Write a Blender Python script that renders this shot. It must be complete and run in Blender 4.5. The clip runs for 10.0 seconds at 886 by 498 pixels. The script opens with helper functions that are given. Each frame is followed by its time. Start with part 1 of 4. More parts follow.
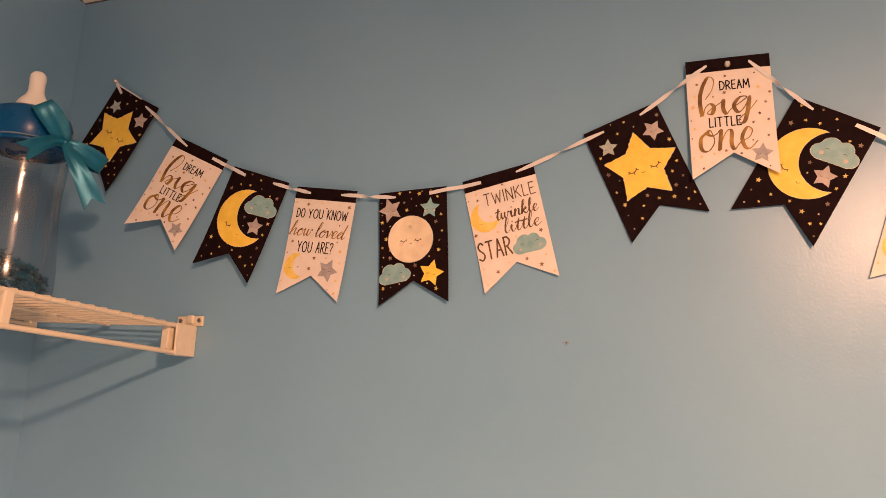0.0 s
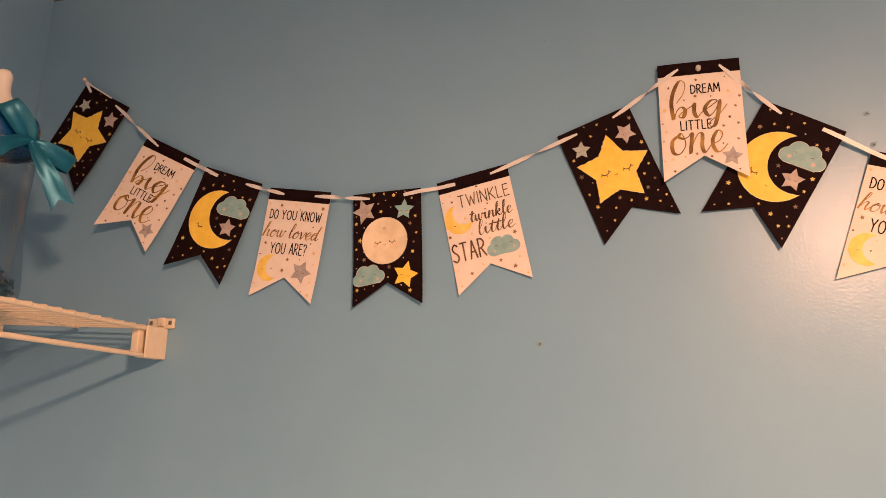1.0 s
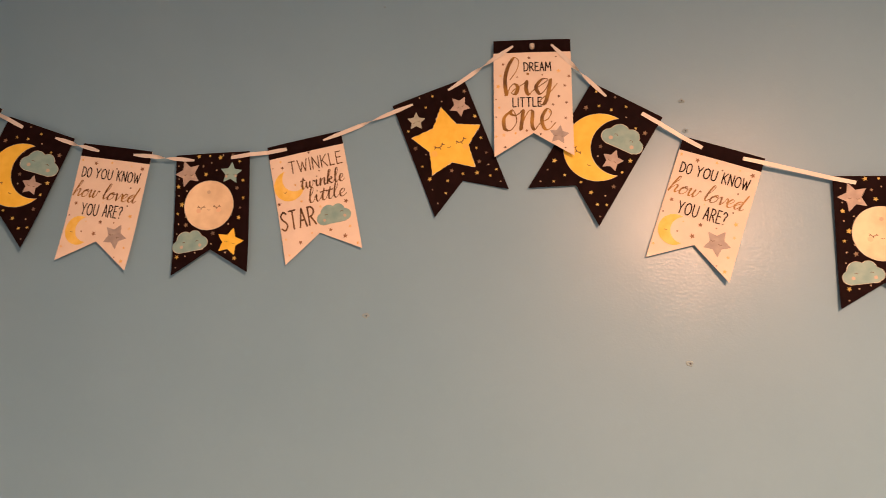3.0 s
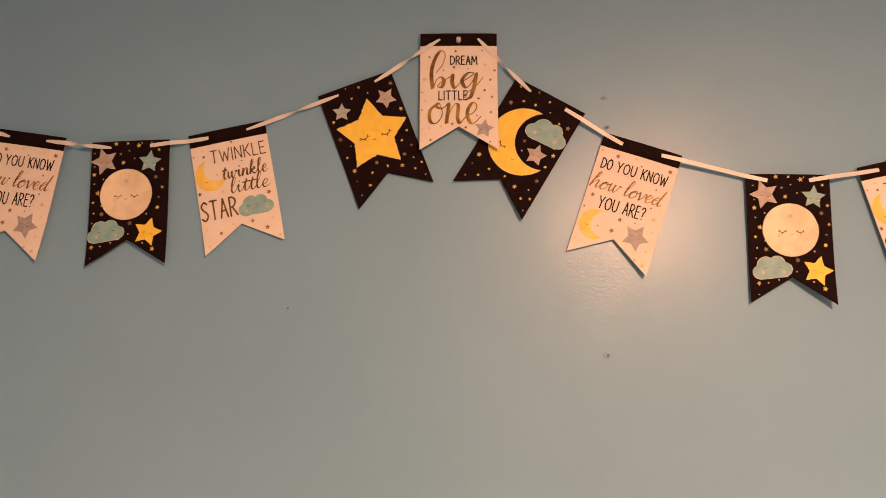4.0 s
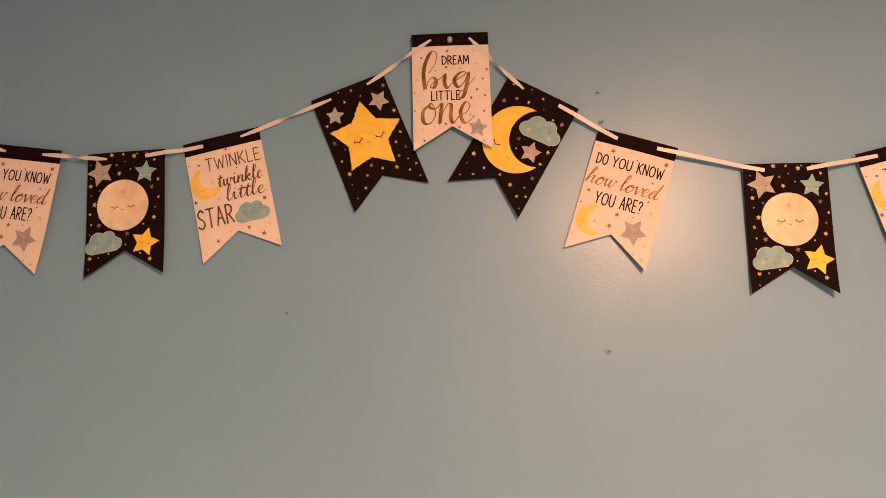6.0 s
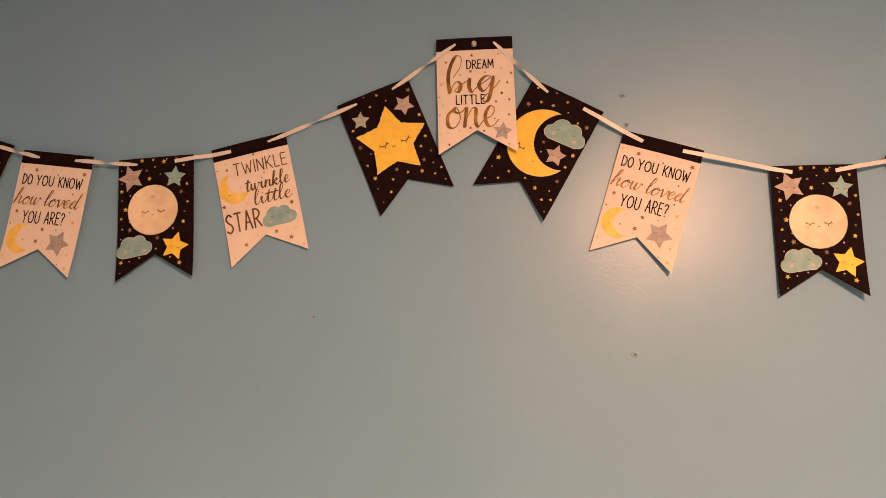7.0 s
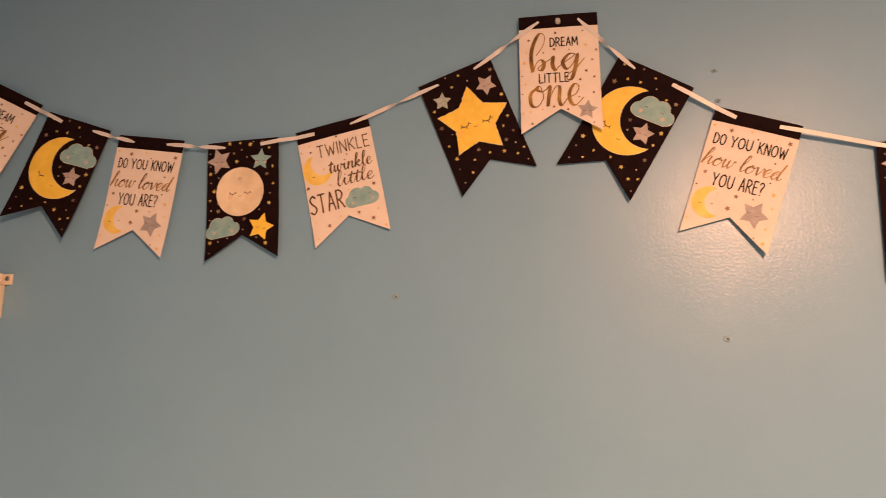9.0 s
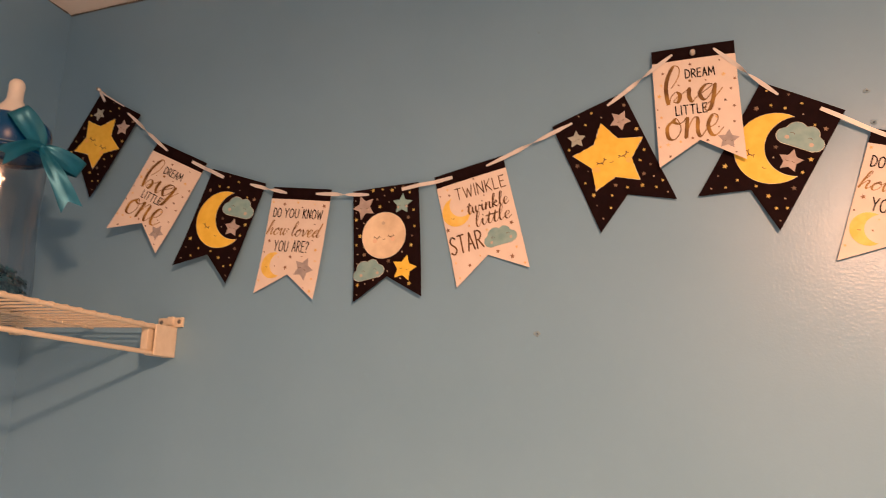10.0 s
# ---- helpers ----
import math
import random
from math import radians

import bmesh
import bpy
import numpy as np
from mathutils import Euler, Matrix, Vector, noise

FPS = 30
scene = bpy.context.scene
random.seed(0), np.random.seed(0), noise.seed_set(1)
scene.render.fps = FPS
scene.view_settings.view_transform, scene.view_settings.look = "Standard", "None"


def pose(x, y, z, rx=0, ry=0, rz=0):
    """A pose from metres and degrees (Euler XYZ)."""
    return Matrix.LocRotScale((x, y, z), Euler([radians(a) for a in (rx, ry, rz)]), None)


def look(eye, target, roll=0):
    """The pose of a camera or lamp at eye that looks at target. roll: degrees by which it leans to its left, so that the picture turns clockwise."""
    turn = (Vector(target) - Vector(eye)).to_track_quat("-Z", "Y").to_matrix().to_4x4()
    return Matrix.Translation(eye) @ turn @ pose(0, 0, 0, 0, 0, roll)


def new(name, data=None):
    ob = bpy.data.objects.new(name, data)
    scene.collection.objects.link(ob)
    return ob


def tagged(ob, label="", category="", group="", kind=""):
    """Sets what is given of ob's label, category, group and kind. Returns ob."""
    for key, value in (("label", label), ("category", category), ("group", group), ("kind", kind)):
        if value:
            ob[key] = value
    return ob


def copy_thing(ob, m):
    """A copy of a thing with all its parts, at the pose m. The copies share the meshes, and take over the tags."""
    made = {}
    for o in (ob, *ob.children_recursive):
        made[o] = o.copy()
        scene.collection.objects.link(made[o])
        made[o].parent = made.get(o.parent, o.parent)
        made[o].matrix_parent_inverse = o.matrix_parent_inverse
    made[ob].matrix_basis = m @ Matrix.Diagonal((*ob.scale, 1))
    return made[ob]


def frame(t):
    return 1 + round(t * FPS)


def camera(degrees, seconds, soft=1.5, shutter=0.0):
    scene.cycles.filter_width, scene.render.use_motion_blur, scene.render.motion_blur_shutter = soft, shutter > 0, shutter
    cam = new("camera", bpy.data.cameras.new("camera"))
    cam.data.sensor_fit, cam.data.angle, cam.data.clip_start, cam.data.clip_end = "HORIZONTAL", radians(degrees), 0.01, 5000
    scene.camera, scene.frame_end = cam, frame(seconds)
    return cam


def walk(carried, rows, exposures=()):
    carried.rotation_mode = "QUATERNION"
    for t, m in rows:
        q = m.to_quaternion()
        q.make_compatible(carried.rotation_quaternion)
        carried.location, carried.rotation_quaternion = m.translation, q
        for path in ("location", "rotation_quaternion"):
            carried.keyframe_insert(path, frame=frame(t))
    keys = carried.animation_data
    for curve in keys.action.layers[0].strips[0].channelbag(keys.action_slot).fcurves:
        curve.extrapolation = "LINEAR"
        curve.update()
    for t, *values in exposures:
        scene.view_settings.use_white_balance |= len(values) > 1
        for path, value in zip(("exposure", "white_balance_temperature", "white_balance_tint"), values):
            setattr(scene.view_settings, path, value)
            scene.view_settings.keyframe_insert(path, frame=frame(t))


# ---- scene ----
cam = camera(64.5, 10.0, soft=0.62, shutter=0.3)
PATH = [
    (0, (1.235, -1.132, 1.54), (0.647, 0.725, 1.994), 1.3),
    (0.5, (1.239, -1.13, 1.537), (0.674, 0.732, 2.002), 1.3),
    (1, (1.24, -1.13, 1.542), (0.714, 0.745, 1.999), 0.9),
    (1.5, (1.244, -1.122, 1.536), (0.777, 0.769, 1.987), 0.8),
    (2, (1.263, -1.113, 1.537), (0.881, 0.802, 1.968), 0.6),
    (2.5, (1.286, -1.1, 1.537), (1.01, 0.837, 1.95), 0.5),
    (4, (1.353, -1.086, 1.531), (1.308, 0.876, 1.92), 0.1),
    (4.5, (1.367, -1.089, 1.533), (1.367, 0.873, 1.923), -0.3),
    (5, (1.371, -1.092, 1.528), (1.361, 0.869, 1.925), -1.1),
    (5.5, (1.371, -1.081, 1.529), (1.329, 0.88, 1.923), -1.4),
    (7, (1.36, -1.088, 1.529), (1.239, 0.867, 1.933), -1.4),
    (7.5, (1.35, -1.091, 1.52), (1.19, 0.861, 1.93), -0.8),
    (8, (1.343, -1.083, 1.517), (1.158, 0.868, 1.915), -0.7),
    (8.5, (1.341, -1.082, 1.517), (1.118, 0.867, 1.911), -0.7),
    (9, (1.333, -1.075, 1.507), (1.025, 0.86, 1.904), -0.1),
    (9.5, (1.314, -1.089, 1.504), (0.823, 0.803, 1.926), 0.3),
    (10, (1.303, -1.107, 1.509), (0.679, 0.728, 1.999), 0.4),
]
walk(cam, [(t, look(eye, target, roll)) for t, eye, target, roll in PATH],
     [(0, -0.03, 6830, 13), (1.5, -0.06, 6930, 13), (3.0, -0.22, 7180, 13), (4.5, -0.4, 7300, 13), (7.0, -0.36, 7220, 13), (9.0, -0.29, 7100, 13), (10.0, -0.12, 6890, 13)])

# ---- world and light ----
world = bpy.data.worlds.new("world")
scene.world = world
world.use_nodes = True
world.node_tree.nodes["Background"].inputs[0].default_value = (0.5, 0.6, 0.75, 1)
world.node_tree.nodes["Background"].inputs[1].default_value = 0.02

LAMP = Vector((2.12, -1.98, 2.365))
bulb = bpy.data.lights.new("bulb_light", "POINT")
bulb.energy, bulb.color, bulb.shadow_soft_size = 54.0, (1.0, 0.50, 0.283), 0.075
new("bulb_light", bulb).location = LAMP
glow = bpy.data.lights.new("diffuser_light", "AREA")
glow.shape, glow.size, glow.energy, glow.color = "DISK", 0.28, 186.0, (1.0, 0.50, 0.283)
new("diffuser_light", glow).location = LAMP - Vector((0, 0, 0.077))


# ---- materials ----
def mat(name, color, rough=0.6, metal=0.0, spec=0.5):
    m = bpy.data.materials.new(name)
    m.use_nodes = True
    b = m.node_tree.nodes["Principled BSDF"]
    b.inputs["Base Color"].default_value = (*color, 1)
    b.inputs["Roughness"].default_value = rough
    b.inputs["Metallic"].default_value = metal
    b.inputs["Specular IOR Level"].default_value = spec
    return m


def noise_node(m, scale, detail=3.0, rough=0.55, stretch=None):
    nt = m.node_tree
    co = nt.nodes.new("ShaderNodeTexCoord")
    n = nt.nodes.new("ShaderNodeTexNoise")
    n.inputs["Scale"].default_value, n.inputs["Detail"].default_value, n.inputs["Roughness"].default_value = scale, detail, rough
    if stretch:
        mp = nt.nodes.new("ShaderNodeMapping")
        mp.inputs["Scale"].default_value = stretch
        nt.links.new(co.outputs["Object"], mp.inputs[0])
        nt.links.new(mp.outputs[0], n.inputs["Vector"])
    else:
        nt.links.new(co.outputs["Object"], n.inputs["Vector"])
    return n


def vary(m, color_a, color_b, scale, detail=4.0, lo=0.35, hi=0.65):
    """Mottles the base colour between two shades."""
    nt = m.node_tree
    n = noise_node(m, scale, detail)
    ramp = nt.nodes.new("ShaderNodeValToRGB")
    ramp.color_ramp.elements[0].position, ramp.color_ramp.elements[1].position = lo, hi
    ramp.color_ramp.elements[0].color, ramp.color_ramp.elements[1].color = (*color_a, 1), (*color_b, 1)
    nt.links.new(n.outputs["Fac"], ramp.inputs[0])
    nt.links.new(ramp.outputs[0], nt.nodes["Principled BSDF"].inputs["Base Color"])
    return m


def bump(m, layers, distance=0.001, sockets=("Normal", "Coat Normal")):
    """Relief from layers of (scale, strength), on the body and its clear coat or on one of them."""
    nt = m.node_tree
    last = None
    for scale, strength in layers:
        n = noise_node(m, scale, 2.0)
        b = nt.nodes.new("ShaderNodeBump")
        b.inputs["Strength"].default_value, b.inputs["Distance"].default_value = strength, distance
        nt.links.new(n.outputs["Fac"], b.inputs["Height"])
        if last:
            nt.links.new(last.outputs[0], b.inputs["Normal"])
        last = b
    for socket in sockets:
        nt.links.new(last.outputs[0], nt.nodes["Principled BSDF"].inputs[socket])
    return m


def rough_vary(m, lo, hi, scale):
    nt = m.node_tree
    n = noise_node(m, scale, 3.0)
    r = nt.nodes.new("ShaderNodeMapRange")
    r.inputs["From Min"].default_value, r.inputs["From Max"].default_value = 0.3, 0.7
    r.inputs["To Min"].default_value, r.inputs["To Max"].default_value = lo, hi
    nt.links.new(n.outputs["Fac"], r.inputs["Value"])
    nt.links.new(r.outputs[0], nt.nodes["Principled BSDF"].inputs["Roughness"])
    return m


M_WALL = mat("blue_wall_paint", (0.175, 0.345, 0.52), 0.5, spec=0.3)
vary(M_WALL, (0.168, 0.335, 0.51), (0.183, 0.355, 0.535), 3.0)
M_WALL.node_tree.nodes["Principled BSDF"].inputs["Coat Weight"].default_value = 0.37
M_WALL.node_tree.nodes["Principled BSDF"].inputs["Coat Roughness"].default_value = 0.23
bump(M_WALL, ((245.0, 0.38), (520.0, 0.14)), 0.0009, ("Coat Normal",))
bump(M_WALL, ((245.0, 0.1),), 0.0009, ("Normal",))
rough_vary(M_WALL, 0.45, 0.55, 9.0)
M_CEIL = bump(vary(mat("ceiling_paint", (0.82, 0.81, 0.79), 0.8), (0.79, 0.78, 0.76), (0.85, 0.84, 0.82), 5.0), ((90.0, 0.4),))
M_FLOOR = bump(vary(mat("carpet", (0.56, 0.51, 0.44), 0.95), (0.52, 0.47, 0.4), (0.6, 0.55, 0.48), 60.0), ((400.0, 0.6),), 0.004)
M_WHITE = bump(vary(mat("white_card", (0.72, 0.655, 0.62), 0.7, spec=0.3), (0.7, 0.635, 0.6), (0.74, 0.675, 0.64), 40.0), ((900.0, 0.08),), 0.0004)
M_DARK = bump(vary(mat("night_print", (0.0085, 0.0025, 0.0037), 0.8, spec=0.1), (0.0065, 0.0019, 0.0028), (0.011, 0.0034, 0.0048), 60.0), ((900.0, 0.08),), 0.0004)
M_YELLOW = vary(mat("yellow_print", (0.81, 0.56, 0.075), 0.55), (0.77, 0.52, 0.06), (0.85, 0.605, 0.095), 45.0)
M_PALEY = vary(mat("pale_yellow_print", (0.8, 0.58, 0.14), 0.58), (0.76, 0.53, 0.1), (0.85, 0.64, 0.2), 45.0)
M_MOONF = vary(mat("cream_print", (0.72, 0.6, 0.45), 0.6), (0.56, 0.45, 0.32), (0.8, 0.69, 0.53), 17.0, 6.0, 0.3, 0.62)
M_CLOUD = vary(mat("cloud_print", (0.22, 0.4, 0.44), 0.6), (0.18, 0.35, 0.395), (0.255, 0.435, 0.465), 50.0)
M_GREY = vary(mat("grey_print", (0.34, 0.32, 0.33), 0.6), (0.29, 0.27, 0.285), (0.4, 0.37, 0.385), 70.0)
M_MIST = vary(mat("mist_grey_print", (0.37, 0.42, 0.4), 0.6), (0.32, 0.37, 0.35), (0.42, 0.47, 0.45), 70.0)
M_ROSE = vary(mat("rose_grey_print", (0.4, 0.35, 0.34), 0.6), (0.35, 0.3, 0.29), (0.45, 0.39, 0.38), 70.0)
# the brown-to-gold mottle puts the foil's bright and dark reflections into the colour
M_GOLD = vary(mat("gold_lettering_painted_sheen", (0.22, 0.115, 0.024), 0.45, spec=0.35), (0.095, 0.042, 0.008), (0.36, 0.2, 0.04), 30.0, 2.0)
M_INK = mat("black_lettering", (0.006, 0.004, 0.004), 0.6, spec=0.15)
M_BROWN = vary(mat("brown_lettering", (0.09, 0.045, 0.018), 0.5), (0.045, 0.021, 0.009), (0.17, 0.09, 0.035), 40.0)
M_SPECK_DARK = vary(mat("brown_speck_print", (0.16, 0.08, 0.045), 0.6), (0.09, 0.04, 0.025), (0.26, 0.14, 0.08), 60.0, 1.0, 0.42, 0.58)
M_SPECK_PALE = vary(mat("pale_speck_print", (0.72, 0.52, 0.24), 0.6), (0.74, 0.57, 0.33), (0.72, 0.47, 0.16), 70.0, 1.0, 0.42, 0.56)
M_SPECK_GOLD = vary(mat("gold_speck_print", (0.52, 0.4, 0.1), 0.6), (0.46, 0.34, 0.08), (0.62, 0.49, 0.15), 70.0, 1.0)
M_DOT = vary(mat("pale_dot_print", (0.45, 0.36, 0.27), 0.6), (0.2, 0.15, 0.12), (0.62, 0.52, 0.38), 45.0, 1.0)
M_SPECK_DIM = vary(mat("dim_speck_print", (0.15, 0.095, 0.07), 0.6), (0.1, 0.06, 0.045), (0.25, 0.17, 0.11), 70.0, 1.0)
M_PALE_RIM = vary(mat("pale_outline_print", (0.5, 0.5, 0.45), 0.6), (0.34, 0.33, 0.29), (0.72, 0.69, 0.62), 60.0)
M_CAULK = bump(vary(mat("grimy_caulk", (0.1, 0.1, 0.1), 0.7), (0.06, 0.07, 0.08), (0.17, 0.15, 0.13), 45.0), ((200.0, 0.4),), 0.001)
M_LINE = mat("thin_face_line", (0.1, 0.055, 0.025), 0.6)
M_BLUSH = mat("blush_print", (0.48, 0.42, 0.37), 0.6)
M_WARM_BLUSH = mat("warm_blush_print", (0.83, 0.52, 0.12), 0.6)
M_CHEEK = mat("cheek_print", (0.74, 0.55, 0.41), 0.6)
M_CRATER = mat("crater_print", (0.5, 0.42, 0.33), 0.6)
M_RIBBON = bump(mat("white_ribbon", (0.63, 0.63, 0.645), 0.4), ((1400.0, 0.15),), 0.0004)
M_WIRE = bump(mat("white_vinyl_coated_wire", (0.66, 0.575, 0.46), 0.42), ((120.0, 0.1),))
M_PLASTIC = vary(mat("white_plastic", (0.7, 0.62, 0.5), 0.45), (0.67, 0.59, 0.47), (0.73, 0.65, 0.53), 60.0)
M_SCREW = mat("screw_steel", (0.35, 0.33, 0.3), 0.35, 1.0)
M_HOLE_SHADE = mat("painted_hole_shade", (0.05, 0.06, 0.07), 0.7)
M_PIN = mat("clear_pin_head", (0.7, 0.66, 0.62), 0.12, 0.6)
M_NIPPLE = bump(mat("white_silicone_plastic", (0.8, 0.76, 0.72), 0.45), ((60.0, 0.05),))
M_LID = rough_vary(mat("blue_glossy_plastic", (0.0005, 0.064, 0.21), 0.3, spec=0.25), 0.24, 0.34, 30.0)
M_RIM_GLINT = mat("painted_rim_glint", (0.12, 0.2, 0.3), 0.15)
M_SATIN = bump(vary(mat("teal_satin", (0.004, 0.12, 0.21), 0.36, 0.4), (0.001, 0.11, 0.2), (0.004, 0.155, 0.27), 18.0), ((70.0, 0.1), (600.0, 0.08)), 0.0006)
M_SATIN.node_tree.nodes["Principled BSDF"].inputs["Sheen Weight"].default_value = 0.0
M_SATIN.node_tree.nodes["Principled BSDF"].inputs["Specular IOR Level"].default_value = 0.55
M_SHRED = vary(mat("teal_shred_paper", (0.006, 0.1, 0.18), 0.5), (0.002, 0.04, 0.1), (0.012, 0.16, 0.26), 90.0)
M_PATCH = bump(mat("chipped_paint", (0.23, 0.36, 0.46), 0.5), ((500.0, 0.8),), 0.002)
M_SHADE = mat("lamp_base_enamel", (0.8, 0.78, 0.74), 0.4)

# clear plastic: lets light through, glossy towards its edges
M_CLEAR = bpy.data.materials.new("clear_plastic")
M_CLEAR.use_nodes = True
_nt = M_CLEAR.node_tree
_nt.nodes.remove(_nt.nodes["Principled BSDF"])
_tr, _gl, _mx, _fr, _pw, _ad = (_nt.nodes.new("ShaderNode" + n) for n in ("BsdfTransparent", "BsdfGlossy", "MixShader", "LayerWeight", "Math", "Math"))
_tr.inputs[0].default_value = (0.78, 0.805, 0.83, 1)
_gl.inputs["Roughness"].default_value = 0.13
_fr.inputs["Blend"].default_value = 0.5
_pw.operation, _pw.inputs[1].default_value = "POWER", 4.0
_ad.operation, _ad.inputs[1].default_value, _ad.inputs[2].default_value = "MULTIPLY_ADD", 0.45, 0.065
_nt.links.new(_fr.outputs["Facing"], _pw.inputs[0])
_nt.links.new(_pw.outputs[0], _ad.inputs[0])
_nt.links.new(_ad.outputs[0], _mx.inputs[0])
_nt.links.new(_tr.outputs[0], _mx.inputs[1])
_nt.links.new(_gl.outputs[0], _mx.inputs[2])
_nt.links.new(_mx.outputs[0], _nt.nodes["Material Output"].inputs[0])


# ---- building helpers ----
def mesh_of(name, bm, material, smooth=False):
    me = bpy.data.meshes.new(name)
    for f in bm.faces:
        f.smooth = smooth
    if smooth:
        bm.normal_update()
        for e in bm.edges:
            e.smooth = len(e.link_faces) != 2 or e.calc_face_angle(0.0) < 0.9
    bm.to_mesh(me)
    bm.free()
    me.materials.append(material)
    return me


def part(name, bm, material, parent, label="", smooth=False):
    """Links a bmesh as one mesh object under a thing or a part."""
    ob = new(name, mesh_of(name, bm, material, smooth))
    ob.parent = parent
    if label:
        ob["label"] = label
    return ob


def thing(name, m, label, category, group="", kind=""):
    ob = new(name)
    ob.empty_display_size = 0.02
    ob.matrix_world = m
    return tagged(ob, label, category, group, kind)


def box(bm, x0, x1, y0, y1, z0, z1, bev=0.0):
    geo = bmesh.ops.create_cube(bm, size=1.0, matrix=Matrix.LocRotScale(((x0 + x1) / 2, (y0 + y1) / 2, (z0 + z1) / 2), None, (x1 - x0, y1 - y0, z1 - z0)))
    if bev:
        es = list({e for v in geo["verts"] for e in v.link_edges})
        bmesh.ops.bevel(bm, geom=es, offset=bev, segments=2, affect="EDGES", profile=0.5)
    return bm


def tube(bm, points, radius, sides=8, cap=True):
    """A round bar along points; radius is a number or a function of 0..1."""
    pts = [Vector(p) for p in points]
    rings = []
    side = None
    for i, p in enumerate(pts):
        d = (pts[min(i + 1, len(pts) - 1)] - pts[max(i - 1, 0)]).normalized()
        if side is None:
            side = d.orthogonal().normalized()
        side = (side - d * side.dot(d)).normalized()
        up = d.cross(side)
        r = radius(i / (len(pts) - 1)) if callable(radius) else radius
        rings.append([bm.verts.new(p + (side * math.cos(a) + up * math.sin(a)) * r) for a in (2 * math.pi * k / sides for k in range(sides))])
    for a, b in zip(rings, rings[1:]):
        for k in range(sides):
            bm.faces.new((a[k], a[(k + 1) % sides], b[(k + 1) % sides], b[k]))
    if cap:
        bm.faces.new(rings[0][::-1])
        bm.faces.new(rings[-1])
    return bm


def lathe(bm, profile, sides=48):
    """Turns (radius, height) pairs round the z axis."""
    rings = []
    for r, z in profile:
        if r < 1e-6:
            rings.append([bm.verts.new((0, 0, z))])
        else:
            rings.append([bm.verts.new((r * math.cos(2 * math.pi * k / sides), r * math.sin(2 * math.pi * k / sides), z)) for k in range(sides)])
    for a, b in zip(rings, rings[1:]):
        for k in range(sides):
            j = (k + 1) % sides
            if len(a) == 1 and len(b) > 1:
                bm.faces.new((a[0], b[j], b[k]))
            elif len(b) == 1 and len(a) > 1:
                bm.faces.new((a[k], a[j], b[0]))
            elif len(a) > 1:
                bm.faces.new((a[k], a[j], b[j], b[k]))
    bmesh.ops.recalc_face_normals(bm, faces=bm.faces)
    return bm


def spline(ctrl, n=26):
    """Points along a smooth curve through the control points."""
    c = [Vector(p) for p in ctrl]
    c = [c[0] * 2 - c[1]] + c + [c[-1] * 2 - c[-2]]
    out = []
    for i in range(n + 1):
        f = i / n * (len(c) - 3)
        k = min(int(f), len(c) - 4)
        s = f - k
        a, b, d, e = c[k:k + 4]
        out.append(0.5 * ((2 * b) + (d - a) * s + (2 * a - 5 * b + 4 * d - e) * s * s + (3 * b - a - 3 * d + e) * s ** 3))
    return out


# ---- the room ----
ROOM_X, ROOM_Y, ROOM_Z = 3.7, -3.9, 2.44


def slab(name, x0, x1, y0, y1, z0, z1, material, label, category):
    bm = box(bmesh.new(), x0, x1, y0, y1, z0, z1)
    return tagged(new(name, mesh_of(name, bm, material)), label, category, kind="structure")


slab("wall_north", -0.12, ROOM_X + 0.12, 0.0, 0.12, 0, ROOM_Z, M_WALL, "light blue semi-gloss painted wall with roller texture", "wall")
slab("wall_west", -0.12, 0.0, ROOM_Y, 0.0, 0, ROOM_Z, M_WALL, "light blue semi-gloss painted side wall", "wall")
slab("wall_east", ROOM_X, ROOM_X + 0.12, ROOM_Y, 0.0, 0, ROOM_Z, M_WALL, "plain light blue painted wall", "wall")
slab("wall_south", -0.12, ROOM_X + 0.12, ROOM_Y - 0.12, ROOM_Y, 0, ROOM_Z, M_WALL, "plain light blue painted wall", "wall")
slab("floor", -0.12, ROOM_X + 0.12, ROOM_Y - 0.12, 0.12, -0.1, 0.0, M_FLOOR, "plain beige carpeted floor", "floor")
slab("ceiling", -0.12, ROOM_X + 0.12, ROOM_Y - 0.12, 0.12, ROOM_Z, ROOM_Z + 0.1, M_CEIL, "matt white painted ceiling", "ceiling")


def caulk_line(start, goal, seed):
    """An uneven, thin bead of old caulk and paint where wall meets ceiling."""
    rng = random.Random(seed)
    a, b = Vector(start), Vector(goal)
    n = 60
    pts = [a.lerp(b, k / n) + Vector((0, 0, rng.uniform(-0.0012, 0.0012))) for k in range(n + 1)]
    widths = [rng.uniform(0.0008, 0.0026) for _ in range(n + 1)]
    bm = tube(bmesh.new(), pts, lambda f: widths[min(n, int(f * n))], 6)
    tagged(new("trim", mesh_of("trim", bm, M_CAULK, True)), "thin uneven dark caulk line along the ceiling", "trim", kind="structure")


caulk_line((0.0, -0.001, ROOM_Z - 0.001), (ROOM_X, -0.001, ROOM_Z - 0.001), 4)
caulk_line((0.001, -0.01, ROOM_Z - 0.001), (0.001, ROOM_Y, ROOM_Z - 0.001), 5)


